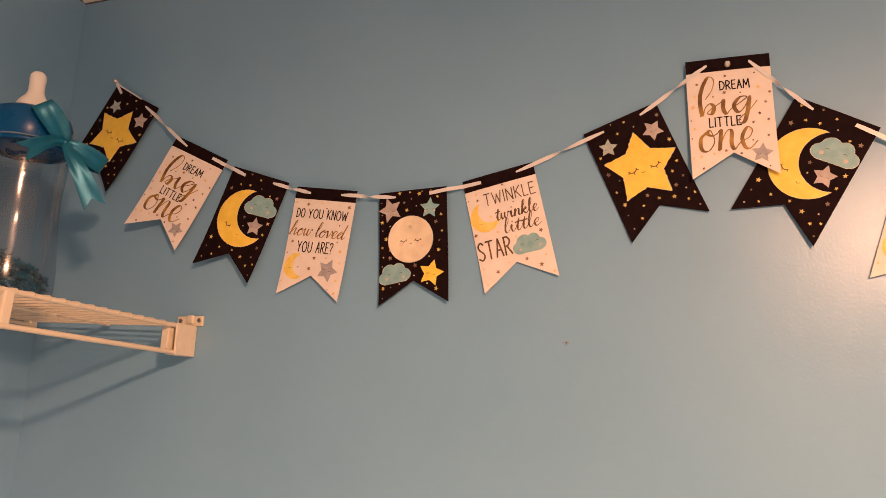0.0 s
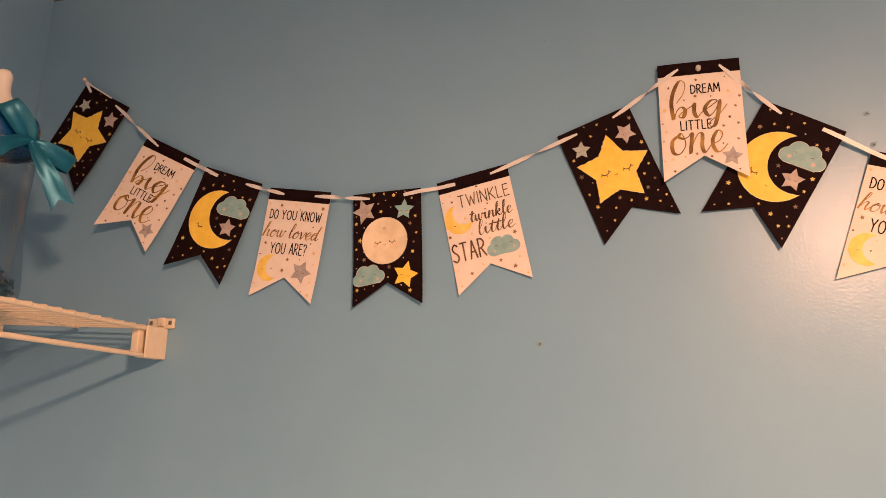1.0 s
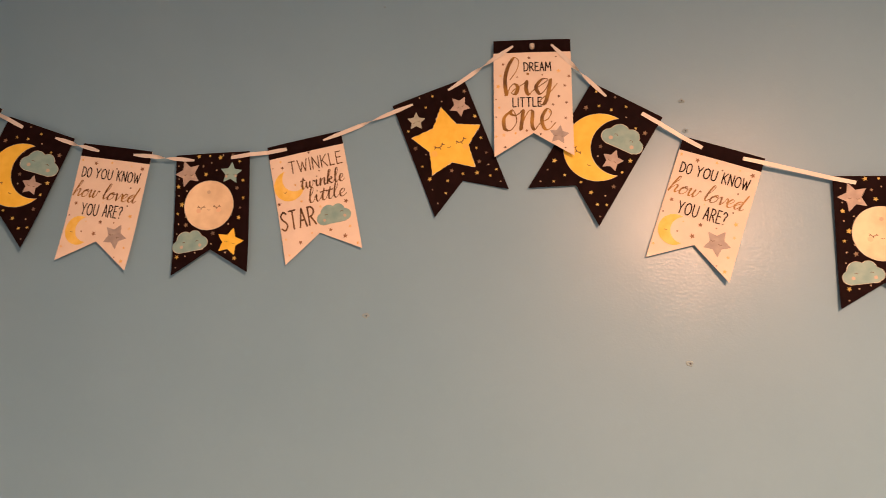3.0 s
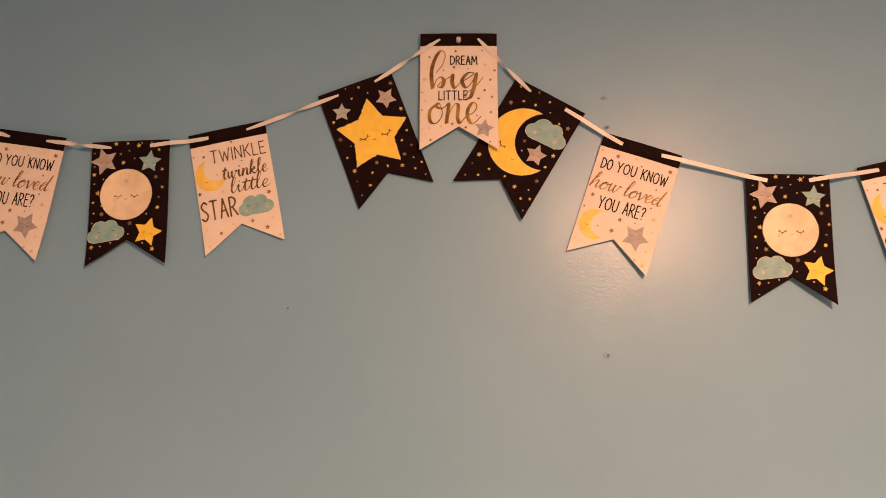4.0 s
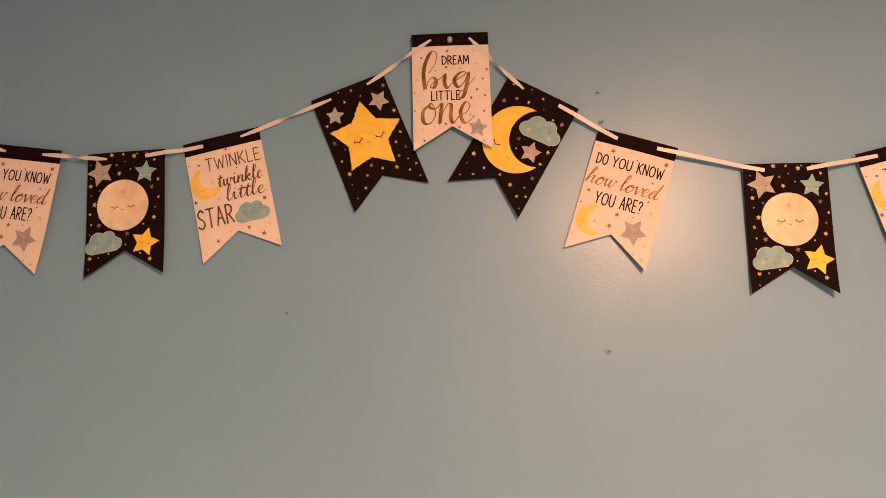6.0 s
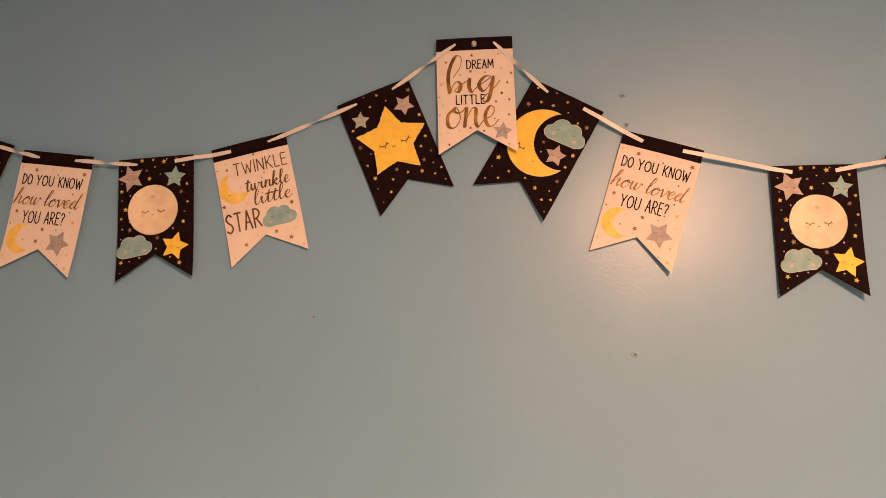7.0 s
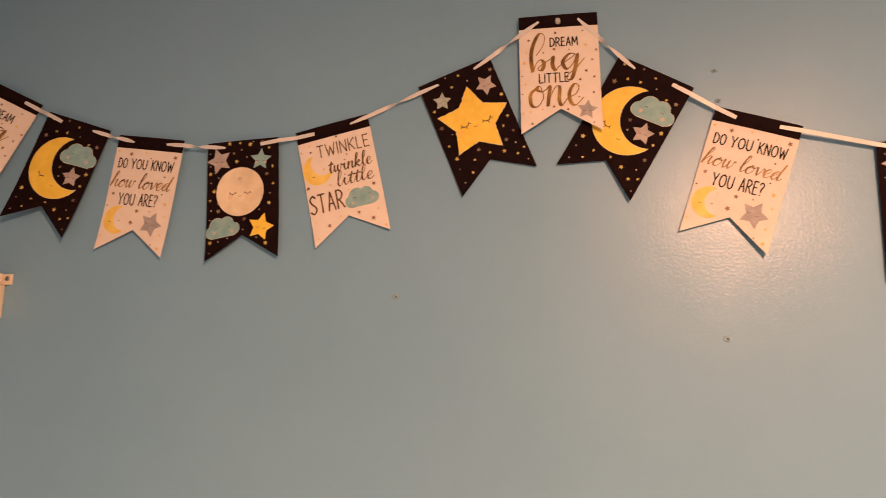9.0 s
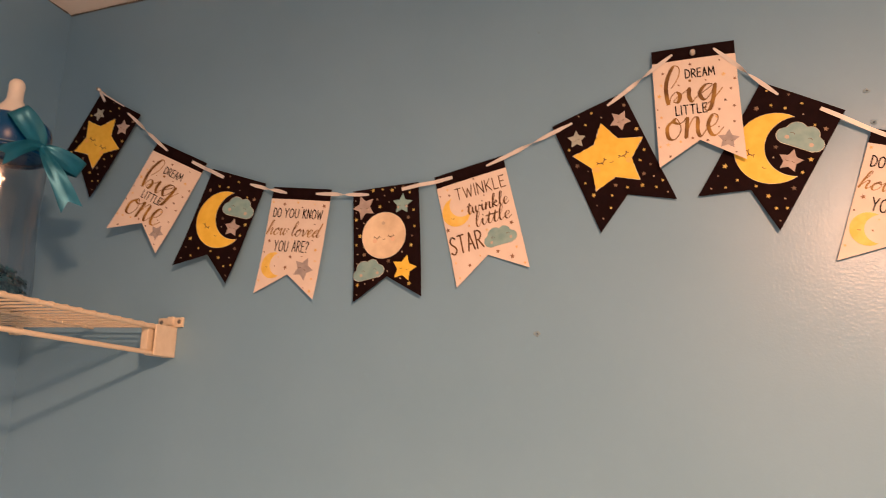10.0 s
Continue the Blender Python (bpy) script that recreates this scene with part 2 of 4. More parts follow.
# ---- ceiling lamp that lights the room ----
def ceiling_lamp():
    t = thing("ceiling_lamp", pose(LAMP.x, LAMP.y, ROOM_Z), "round white flush ceiling lamp with a warm glow", "lamp")
    part("base_plate", lathe(bmesh.new(), [(0, 0), (0.195, 0), (0.2, -0.004), (0.195, -0.012), (0.17, -0.02), (0.06, -0.024), (0, -0.024)], 48), M_SHADE, t, smooth=True)
    part("socket", lathe(bmesh.new(), [(0, -0.024), (0.022, -0.024), (0.02, -0.05), (0, -0.05)], 24), M_SHADE, t, smooth=True)


ceiling_lamp()

# ---- pennants ----
PH, NOTCH = 205.0, 164.0   # millimetres; 127 wide


def bend(u, v):
    """How far the card comes off its plane at u, v millimetres: the lower tips curl a little, the middle bows."""
    s = max(0.0, (v - 110.0) / 93.0)
    return -0.0035 * s * s * (0.4 + abs(u) / 63.5) - 0.0012 * (1 - (u / 63.5) ** 2)


def at(u, v, h=0.0):
    return (u / 1000.0, bend(u, v) - h / 1000.0, -v / 1000.0)


def sheet(u0, u1, v_top, v_bottom, nu, nv, h, thick):
    """A card from v_top to the function v_bottom(u), with thickness, its front h mm proud."""
    bm = bmesh.new()
    front, back = [], []
    for i in range(nu + 1):
        u = u0 + (u1 - u0) * i / nu
        vb = v_bottom(u)
        front.append([bm.verts.new(at(u, v_top + (vb - v_top) * j / nv, h)) for j in range(nv + 1)])
        back.append([bm.verts.new(at(u, v_top + (vb - v_top) * j / nv, h - thick)) for j in range(nv + 1)])
    for i in range(nu):
        for j in range(nv):
            bm.faces.new((front[i][j], front[i][j + 1], front[i + 1][j + 1], front[i + 1][j]))
            bm.faces.new((back[i][j], back[i + 1][j], back[i + 1][j + 1], back[i][j + 1]))
        bm.faces.new((front[i][0], front[i + 1][0], back[i + 1][0], back[i][0]))
        bm.faces.new((front[i][nv], back[i][nv], back[i + 1][nv], front[i + 1][nv]))
    for j in range(nv):
        bm.faces.new((front[0][j], back[0][j], back[0][j + 1], front[0][j + 1]))
        bm.faces.new((front[nu][j], front[nu][j + 1], back[nu][j + 1], back[nu][j]))
    return bm


def printed(v):
    """The artwork sits a little low on the card and is printed slightly long."""
    return v * 1.03 + 3.5


def drape(bm, h):
    """Lays a flat figure, drawn in millimetres (u, v), on the bent card."""
    bm.normal_update()
    bmesh.ops.triangulate(bm, faces=bm.faces)
    for _ in range(4):
        long = [e for e in bm.edges if e.calc_length() > 9.0]
        if not long:
            break
        bmesh.ops.subdivide_edges(bm, edges=long, cuts=1)
        bmesh.ops.triangulate(bm, faces=bm.faces)
    for v in bm.verts:
        v.co = Vector(at(v.co.x, printed(v.co.y), h + v.co.z))
    for f in bm.faces:
        f.normal_update()
        if f.normal.y > 0:
            f.normal_flip()
    return bm


def poly(bm, pts):
    bm.faces.new([bm.verts.new((p[0], p[1], 0)) for p in pts])
    return bm


def star_pts(cu, cv, r, inner=0.55, turn=0.0, wobble=0.0, rng=None, cut=1):
    """A five-pointed star with slightly cut, hand-drawn edges."""
    raw = []
    for k in range(10):
        a = math.radians(turn - 90 + 36 * k)
        rr = r * (1.0 if k % 2 == 0 else inner)
        raw.append((cu + rr * math.cos(a), cv + rr * math.sin(a)))
    out = []
    for k, p in enumerate(raw):
        q = raw[(k + 1) % 10]
        for i in range(cut):
            f = i / cut
            d = 0 if rng is None or (i == 0) else rng.uniform(-wobble, wobble)
            out.append((p[0] + (q[0] - p[0]) * f + d, p[1] + (q[1] - p[1]) * f + d))
    return out


def disc_pts(cu, cv, ru, rv=None, n=40):
    rv = rv or ru
    return [(cu + ru * math.cos(2 * math.pi * k / n), cv + rv * math.sin(2 * math.pi * k / n)) for k in range(n)]


def crescent_pts(cu, cv, r, inner_r, shift, turn, n=30):
    """A crescent: circle r less a circle inner_r whose middle lies shift along the angle turn (0: right, 90: down)."""
    x = (shift * shift + r * r - inner_r * inner_r) / (2 * shift)
    a_out = math.acos(max(-1, min(1, x / r)))
    a_in = math.acos(max(-1, min(1, (x - shift) / inner_r)))
    pts = [(r * math.cos(a), r * math.sin(a)) for a in (a_out + (2 * math.pi - 2 * a_out) * k / n for k in range(n + 1))]
    pts += [(shift + inner_r * math.cos(a), inner_r * math.sin(a)) for a in (2 * math.pi - a_in - (2 * math.pi - 2 * a_in) * k / n for k in range(1, n))]
    c, s = math.cos(math.radians(turn)), math.sin(math.radians(turn))
    return [(cu + x * c - y * s, cv + x * s + y * c) for x, y in pts]


def cloud_pts(cu, cv, w, h, turn=0.0):
    """A cloud outline: the rim of four round puffs on a flat base with rounded ends."""
    a = h / w
    puffs = ((-0.33, 0.17 * a, 0.17), (-0.13, -0.08 * a, 0.42 * a), (0.15, -0.14 * a, 0.34 * a), (0.335, 0.16 * a, 0.165))
    floor_y = 0.5 * a
    out = []
    for k in range(72):
        ang = 2 * math.pi * k / 72
        d = Vector((math.cos(ang), math.sin(ang)))
        best = 0.08
        for x, y, r in puffs:
            p = Vector((x, y))
            b = p.dot(d)
            q = b * b - (p.length_squared - r * r)
            if q > 0:
                best = max(best, b + math.sqrt(q))
        if d.y > 0.05 and abs(d.x * floor_y / d.y) < 0.34:
            best = max(best, floor_y / d.y)
        x, y = d.x * best * w, min(d.y * best * w, floor_y * w)
        out.append((x, y))
    c, s = math.cos(math.radians(turn)), math.sin(math.radians(turn))
    return [(cu + x * c - y * s, cv + x * s + y * c) for x, y in out]


def arc_line(bm, cu, cv, r, a0, a1, width, n=8):
    inner, outer = [], []
    for k in range(n + 1):
        a = math.radians(a0 + (a1 - a0) * k / n)
        inner.append((cu + (r - width / 2) * math.cos(a), cv + (r - width / 2) * math.sin(a)))
        outer.append((cu + (r + width / 2) * math.cos(a), cv + (r + width / 2) * math.sin(a)))
    for k in range(n):
        poly(bm, (inner[k], outer[k], outer[k + 1], inner[k + 1]))


def eye_line(bm, cu, cv, r, turn=0.0):
    """A closed eye: a downward bow with three lashes."""
    arc_line(bm, cu, cv, r, 15 + turn, 165 + turn, r * 0.24)
    for a in (35, 90, 145):
        t = math.radians(a + turn)
        d, n = Vector((math.cos(t), math.sin(t))), Vector((-math.sin(t), math.cos(t))) * r * 0.09
        p, q = Vector((cu, cv)) + d * r, Vector((cu, cv)) + d * r * 1.55
        poly(bm, (p - n, p + n, q + n, q - n))


def strew(name, parent, material, rng, large=(), medium=(), small=()):
    """Little five-pointed stars in two sizes, and dots, printed over the card."""
    bm = bmesh.new()
    for spots, r in ((large, 4.1), (medium, 2.9), (small, 1.3)):
        for u, v in spots:
            size = r * rng.uniform(0.9, 1.1)
            poly(bm, disc_pts(u, v, size, n=9) if spots is small else star_pts(u, v, size, 0.47, rng.uniform(0, 72)))
    tagged(part(name, drape(bm, 0.3), material, parent), kind="stuff")


def fig(name, pts, material, parent, h=0.35, label=""):
    return part(name, drape(poly(bmesh.new(), pts), h), material, parent, label)


def face(parent, items, h):
    for kind, u, v, r, turn in items:
        bm = bmesh.new()
        if kind == "eye":
            eye_line(bm, u, v, r, turn)
            part("closed_eye", drape(bm, h), M_LINE, parent)
        else:
            arc_line(bm, u, v, r, 25 + turn, 155 + turn, r * 0.28)
            part("curved_line", drape(bm, h), M_LINE, parent)


def blush(parent, spots, h, material=None):
    for u, v, r in spots:
        part("blush_spot", drape(poly(bmesh.new(), disc_pts(u, v, r, n=14)), h), material or M_BLUSH, parent)


def swallow(u):
    return PH - (PH - NOTCH) * (1 - abs(u) / 63.5)


def blank(label, dark):
    t = thing("pennant", Matrix.Identity(4), label, "pennant", "pennants on the ribbon")
    part("card", sheet(-63.5, 63.5, 0, swallow, 16, 12, 0.0, 0.45), M_DARK if dark else M_WHITE, t)
    if not dark:
        part("header_band", sheet(-63.5, 63.5, 0, lambda u: 22.5, 16, 3, 0.12, 0.1), M_DARK, t, "dark band along the top edge")
    return t


# hand-drawn capitals: width and pen strokes (x along the line, y up, 1 high); "~" marks a curved stroke
CAPITALS = {}


def capital(char, wide, *strokes):
    CAPITALS[char] = (wide, *strokes)


capital("D", 0.5, ("", (0, 0), (0, 1)), ("~", (0, 1), (0.22, 0.97), (0.45, 0.76), (0.5, 0.45), (0.34, 0.1), (0, 0)))
capital("O", 0.56, ("~", (0.3, 1), (0.08, 0.85), (0, 0.5), (0.08, 0.12), (0.28, 0), (0.48, 0.14), (0.56, 0.5), (0.48, 0.87), (0.26, 1)))
capital("Y", 0.5, ("", (0, 1), (0.25, 0.48)), ("", (0.5, 1), (0.25, 0.48), (0.22, 0)))
capital("U", 0.48, ("~", (0, 1), (0, 0.55), (0.03, 0.2), (0.22, 0), (0.43, 0.16), (0.47, 0.55), (0.48, 1)))
capital("K", 0.44, ("", (0, 0), (0, 1)), ("", (0.42, 1), (0.02, 0.45)), ("", (0.1, 0.55), (0.44, 0)))
capital("N", 0.48, ("", (0, 0), (0.02, 1), (0.46, 0), (0.48, 1)))
capital("W", 0.72, ("", (0, 1), (0.18, 0), (0.37, 0.78), (0.53, 0), (0.72, 1)))
capital("A", 0.48, ("", (0, 0), (0.24, 1), (0.48, 0)), ("", (0.08, 0.36), (0.4, 0.37)))
capital("R", 0.46, ("", (0, 0), (0.01, 1)), ("~", (0, 0.99), (0.26, 0.97), (0.41, 0.76), (0.27, 0.52), (0.02, 0.45)), ("", (0.16, 0.47), (0.46, 0)))
capital("E", 0.38, ("", (0, 0), (0, 1)), ("", (0, 1), (0.36, 1)), ("", (0, 0.53), (0.31, 0.54)), ("", (0, 0), (0.38, 0.01)))
capital("M", 0.64, ("", (0, 0), (0.05, 1), (0.31, 0.32), (0.58, 1), (0.64, 0)))
capital("L", 0.34, ("", (0, 1), (0, 0), (0.34, 0.01)))
capital("I", 0.02, ("", (0.01, 0), (0.01, 1)))
capital("T", 0.46, ("", (0, 1), (0.46, 1)), ("", (0.23, 1), (0.22, 0)))
capital("S", 0.44, ("~", (0.42, 0.88), (0.24, 1), (0.04, 0.82), (0.12, 0.6), (0.34, 0.42), (0.42, 0.2), (0.22, 0), (0, 0.12)))
capital("?", 0.38, ("~", (0, 0.82), (0.12, 0.98), (0.32, 0.94), (0.37, 0.74), (0.22, 0.52), (0.18, 0.27)), ("", (0.17, 0.02), (0.18, 0.05)))


def stroke(bm, pts, width, z):
    """A pen stroke of even width with round ends and joints; returns the height reached."""
    for a, b in zip(pts, pts[1:]):
        d = (b - a).normalized() * width / 2
        bm.faces.new([bm.verts.new((p.x, p.y, z)) for p in (Vector((a.x - d.y, a.y + d.x)), Vector((a.x + d.y, a.y - d.x)), Vector((b.x + d.y, b.y - d.x)), Vector((b.x - d.y, b.y + d.x)))])
        z += 0.004
    for p in pts:
        bm.faces.new([bm.verts.new((x, y, z)) for x, y in disc_pts(p.x, p.y, width / 2, n=8)])
        z += 0.004
    return z


def capitals(name, parent, material, items):
    """Words in hand-drawn capitals, one mesh each: text, u0, u1, v0, v1, pen width in millimetres."""
    for text, u0, u1, v0, v1, pen in items:
        gap = 0.2
        total = sum(CAPITALS[c][0] + gap for c in text) - gap
        u0, u1, v0, v1 = u0 + pen / 2, u1 - pen / 2, v0 + pen / 2, v1 - pen / 2
        bm, x, z = bmesh.new(), 0.0, 0.0
        for c in text:
            wide, *strokes = CAPITALS[c]
            for mark, *path in strokes:
                pts = [Vector((u0 + (x + a) / total * (u1 - u0), v1 - b * (v1 - v0), 0)) for a, b in path]
                z = stroke(bm, spline(pts, 5 * (len(pts) - 1)) if mark else pts, pen, z)
            x += wide + gap
            z = 0.0
        part(name, drape(bm, 0.4), material, parent)


# joined-up hand: each letter is a pen path (x along the line, y up, small letters 1 high) and its advance
PEN = {}


def letter(char, advance, *path):
    PEN[char] = (advance, path)


letter("b", 0.86, (0.3, 1.0), (0.6, 1.6), (0.68, 2.2), (0.46, 2.4), (0.2, 1.8), (0.08, 1.0), (0.17, 0.06), (0.3, 0.5), (0.5, 0.74), (0.66, 0.5), (0.56, 0.1), (0.38, 0.16), (0.55, 0.42), (0.84, 0.66))
letter("i", 0.52, (0.08, 0.75), (0.2, 0.92), (0.17, 0.4), (0.3, 0.03), (0.5, 0.3))
letter("g", 0.95, (0.62, 0.92), (0.36, 0.98), (0.1, 0.5), (0.28, 0.06), (0.56, 0.42), (0.74, 1.0), (0.66, 0.2), (0.5, -0.52), (0.3, -0.58), (0.32, -0.3), (0.7, 0.12), (1.05, 0.7))
letter("o", 0.74, (0.42, 0.93), (0.12, 0.62), (0.14, 0.1), (0.4, 0.03), (0.62, 0.45), (0.48, 0.95), (0.36, 0.82), (0.55, 0.7), (0.74, 0.8))
letter("n", 0.8, (0.06, 0.9), (0.14, 0.93), (0.1, 0.5), (0.06, 0.02), (0.16, 0.45), (0.36, 0.88), (0.52, 0.86), (0.5, 0.3), (0.6, 0.02), (0.78, 0.25))
letter("e", 0.6, (0.08, 0.36), (0.36, 0.52), (0.48, 0.84), (0.3, 0.97), (0.1, 0.55), (0.18, 0.1), (0.38, 0.02), (0.66, 0.34))
letter("h", 0.8, (0.02, 0.6), (0.32, 1.4), (0.36, 1.85), (0.22, 1.8), (0.1, 0.9), (0.04, 0.02), (0.16, 0.45), (0.36, 0.88), (0.52, 0.84), (0.5, 0.3), (0.6, 0.02), (0.78, 0.3))
letter("w", 1.0, (0.1, 0.93), (0.1, 0.4), (0.24, 0.03), (0.42, 0.45), (0.48, 0.92), (0.46, 0.35), (0.6, 0.03), (0.8, 0.45), (0.82, 0.9), (0.98, 0.76))
letter("l", 0.46, (0.02, 0.4), (0.32, 1.3), (0.37, 1.85), (0.22, 1.85), (0.12, 1.1), (0.12, 0.3), (0.25, 0.02), (0.46, 0.3))
letter("v", 0.68, (0.08, 0.93), (0.2, 0.4), (0.28, 0.03), (0.48, 0.5), (0.54, 0.93), (0.68, 0.76))
letter("d", 0.9, (0.56, 0.86), (0.36, 0.96), (0.1, 0.5), (0.26, 0.04), (0.52, 0.42), (0.72, 1.9), (0.62, 0.9), (0.6, 0.2), (0.74, 0.02), (0.92, 0.3))
letter("t", 0.5, (0.02, 0.4), (0.28, 1.55), (0.18, 0.7), (0.18, 0.15), (0.32, 0.03), (0.5, 0.3))
letter("k", 0.76, (0.02, 0.5), (0.32, 1.4), (0.36, 1.85), (0.22, 1.8), (0.1, 0.9), (0.05, 0.03), (0.12, 0.4), (0.4, 0.88), (0.48, 0.68), (0.2, 0.45), (0.38, 0.15), (0.55, 0.03), (0.74, 0.3))


def script(name, parent, material, text, u0, u1, v0, v1, thin, thick, slant=0.22, label=""):
    """A joined-up word in the box u0..u1, v0..v1: hairlines upward, full pen downward."""
    line, extra, x = [], [], 0.0
    for char in text:
        advance, path = PEN[char]
        line += [(x + a + slant * b, b, 0) for a, b in path]
        if char == "i":
            extra.append([(x + 0.25 + slant * 1.36, 1.42, 0), (x + 0.24 + slant * 1.3, 1.34, 0), (x + 0.23 + slant * 1.26, 1.28, 0)])
        if char == "t":
            extra.append([(x - 0.06 + slant * 1.1, 1.08, 0), (x + 0.2 + slant * 1.1, 1.14, 0), (x + 0.52 + slant * 1.1, 1.16, 0)])
        x += advance
    paths = [spline(p, 7 * (len(p) - 1)) for p in [line] + extra]
    xs, ys = [p.x for p in paths[0]], [p.y for p in paths[0]]
    ku, kv = (u1 - u0) / (max(xs) - min(xs)), (v1 - v0) / (max(ys) - min(ys))
    for k, path in enumerate(paths):
        pts = [Vector((u0 + (p.x - min(xs)) * ku, v1 - (p.y - min(ys)) * kv, 0)) for p in path]
        bm, rows, last = bmesh.new(), [], len(pts) - 1
        pen = 0.0
        for i, p in enumerate(pts):
            d = (pts[min(i + 1, last)] - pts[max(i - 1, 0)]).normalized()
            goal = max(0.0, d.y) if k == 0 else 0.55
            pen = goal if i == 0 else pen * 0.45 + goal * 0.55
            w = (thin + (thick - thin) * pen) / 2
            z = 0.2 * i / last
            rows.append((bm.verts.new((p.x - d.y * w, p.y + d.x * w, z)), bm.verts.new((p.x + d.y * w, p.y - d.x * w, z))))
        for a, b in zip(rows, rows[1:]):
            bm.faces.new((a[0], a[1], b[1], b[0]))
        part(name if k == 0 else "pen_mark", drape(bm, 0.4), material, parent, label if k == 0 else "")


def star_pennant(rng):
    t = blank("dark swallow-tailed paper pennant with a yellow sleeping star", True)
    fig("torn_rim", star_pts(0, 88, 60.9, 0.56, 10, 0.9, rng, 9), M_PALE_RIM, t, 0.28, "thin pale torn edge")
    s = fig("printed_star", star_pts(0, 88, 60, 0.56, 10, 0.8, rng, 9), M_YELLOW, t, 0.35, "large yellow star with closed eyes")
    blush(s, ((-27, 98, 5.0), (25, 105, 5.0)), 0.42, M_WARM_BLUSH)
    face(s, (("eye", -16, 84, 7.2, -6), ("eye", 20, 88, 7.2, -6), ("mouth", -1, 94, 3.2, 0)), 0.5)
    for u, v, r, m, turn in ((-36, 36, 15.5, M_MIST, 20), (40, 38, 18, M_ROSE, -22)):
        k = fig("small_star", star_pts(u, v, r, 0.52, turn, 0.2, rng, 4), m, t, 0.35, "small grey star")
        face(k, (("mouth", u - 4, v, 2.0, 0), ("mouth", u + 4, v, 2.0, 0)), 0.5)
    strew("gold_speckle_print", t, M_SPECK_GOLD, rng,
          large=((57, 63), (-49, 134), (26, 152)),
          medium=((4, 6), (-13, 20), (-54, 47), (53, 100), (40, 113), (-53, 110), (-23, 147), (-33, 165), (4, 145), (44, 164), (57, 158)),
          small=())
    strew("dim_speckle_print", t, M_SPECK_DIM, rng,
          large=((-53, 78), (-11, 134), (36, 136), (56, 17)),
          medium=((52, 126),))
    strew("pale_dot_print", t, M_DOT, rng, small=((-17, 1), (15, 20), (-41, 94), (48, 146), (56, 179), (-51, 152), (-51, 176)))
    return t


def dream_pennant(rng):
    t = blank("white swallow-tailed paper pennant with gold and black lettering", False)
    capitals("black_word", t, M_INK, (("DREAM", -14.5, 31, 35.5, 52, 1.9), ("LITTLE", -33.5, 15, 95.5, 112.5, 1.9)))
    script("gold_word", t, M_GOLD, "big", -45, 40, 27, 109, 1.5, 6.4, 0.02, "gold foil script lettering")
    script("gold_word", t, M_GOLD, "one", -48, 36, 116, 151.5, 1.6, 6.0, 0.02, "gold foil script lettering")
    s = fig("printed_star", star_pts(40.5, 160, 16.5, 0.52, 10, 0.2, rng, 4), M_GREY, t, 0.35, "small grey star")
    face(s, (("mouth", 36, 160, 2.0, 0), ("mouth", 45, 161, 2.0, 0)), 0.5)
    strew("brown_speckle_print", t, M_SPECK_DARK, rng,
          large=(),
          medium=((-48, 38), (-5, 28), (52, 77), (59, 61), (42, 95), (32, 109), (54, 106), (52, 132), (-11, 152), (11, 158), (-46, 179)),
          small=((16, 58), (39, 27), (-25, 61), (-45, 92), (-60, 98), (-26, 78), (29, 138), (-60, 128), (50, 182)))
    strew("pale_speckle_print", t, M_SPECK_PALE, rng,
          large=((-56, 76), (43, 52), (-48, 159)),
          medium=((-29, 156), (-52, 58), (-60, 161), (-55, 112), (27, 121)),
          small=())
    return t


def moon_pennant(rng):
    t = blank("dark swallow-tailed paper pennant with a yellow crescent moon", True)
    fig("torn_rim", crescent_pts(0, 85.5, 55.5, 46.0, 33.6, -28), M_PALE_RIM, t, 0.28, "thin pale torn edge")
    s = fig("printed_moon", crescent_pts(0, 85.5, 55, 46.6, 33.6, -28), M_YELLOW, t, 0.35, "large yellow crescent with a closed eye")
    face(s, (("eye", -25, 101, 6.4, 20), ("mouth", 1, 116, 3.0, 0)), 0.5)
    fig("cloud_rim", cloud_pts(27, 54, 69.4, 38.4, -3), M_PALE_RIM, t, 0.28)
    c = fig("printed_cloud", cloud_pts(27, 54, 68, 37, -3), M_CLOUD, t, 0.42, "grey-green cloud")
    face(c, (("mouth", 14, 57, 3.0, 180), ("mouth", 40, 56, 3.0, 180)), 0.55)
    blush(c, ((9, 63, 3.2), (45, 62, 3.2)), 0.5)
    k = fig("small_star", star_pts(29.5, 94.5, 18, 0.53, -8, 0.2, rng, 4), M_ROSE, t, 0.42, "small grey star")
    face(k, (("mouth", 25, 94, 2.2, 0), ("mouth", 34, 93, 2.2, 0)), 0.55)
    strew("gold_speckle_print", t, M_SPECK_GOLD, rng,
          large=((-50, 137), (26, 155), (54, 82)),
          medium=((-49, 7), (-33, 26), (-13, 23), (5, 8), (36, 32), (-24, 150), (-34, 167), (4, 148), (44, 167), (57, 161), (52, 104)),
          small=())
    strew("dim_speckle_print", t, M_SPECK_DIM, rng,
          large=((-50, 38), (52, 32), (2, 83), (52, 130)),
          medium=((-18, 2),))
    strew("pale_dot_print", t, M_DOT, rng, small=((14, 23), (6, 99), (48, 149), (57, 182), (-52, 155), (-52, 177)))
    return t


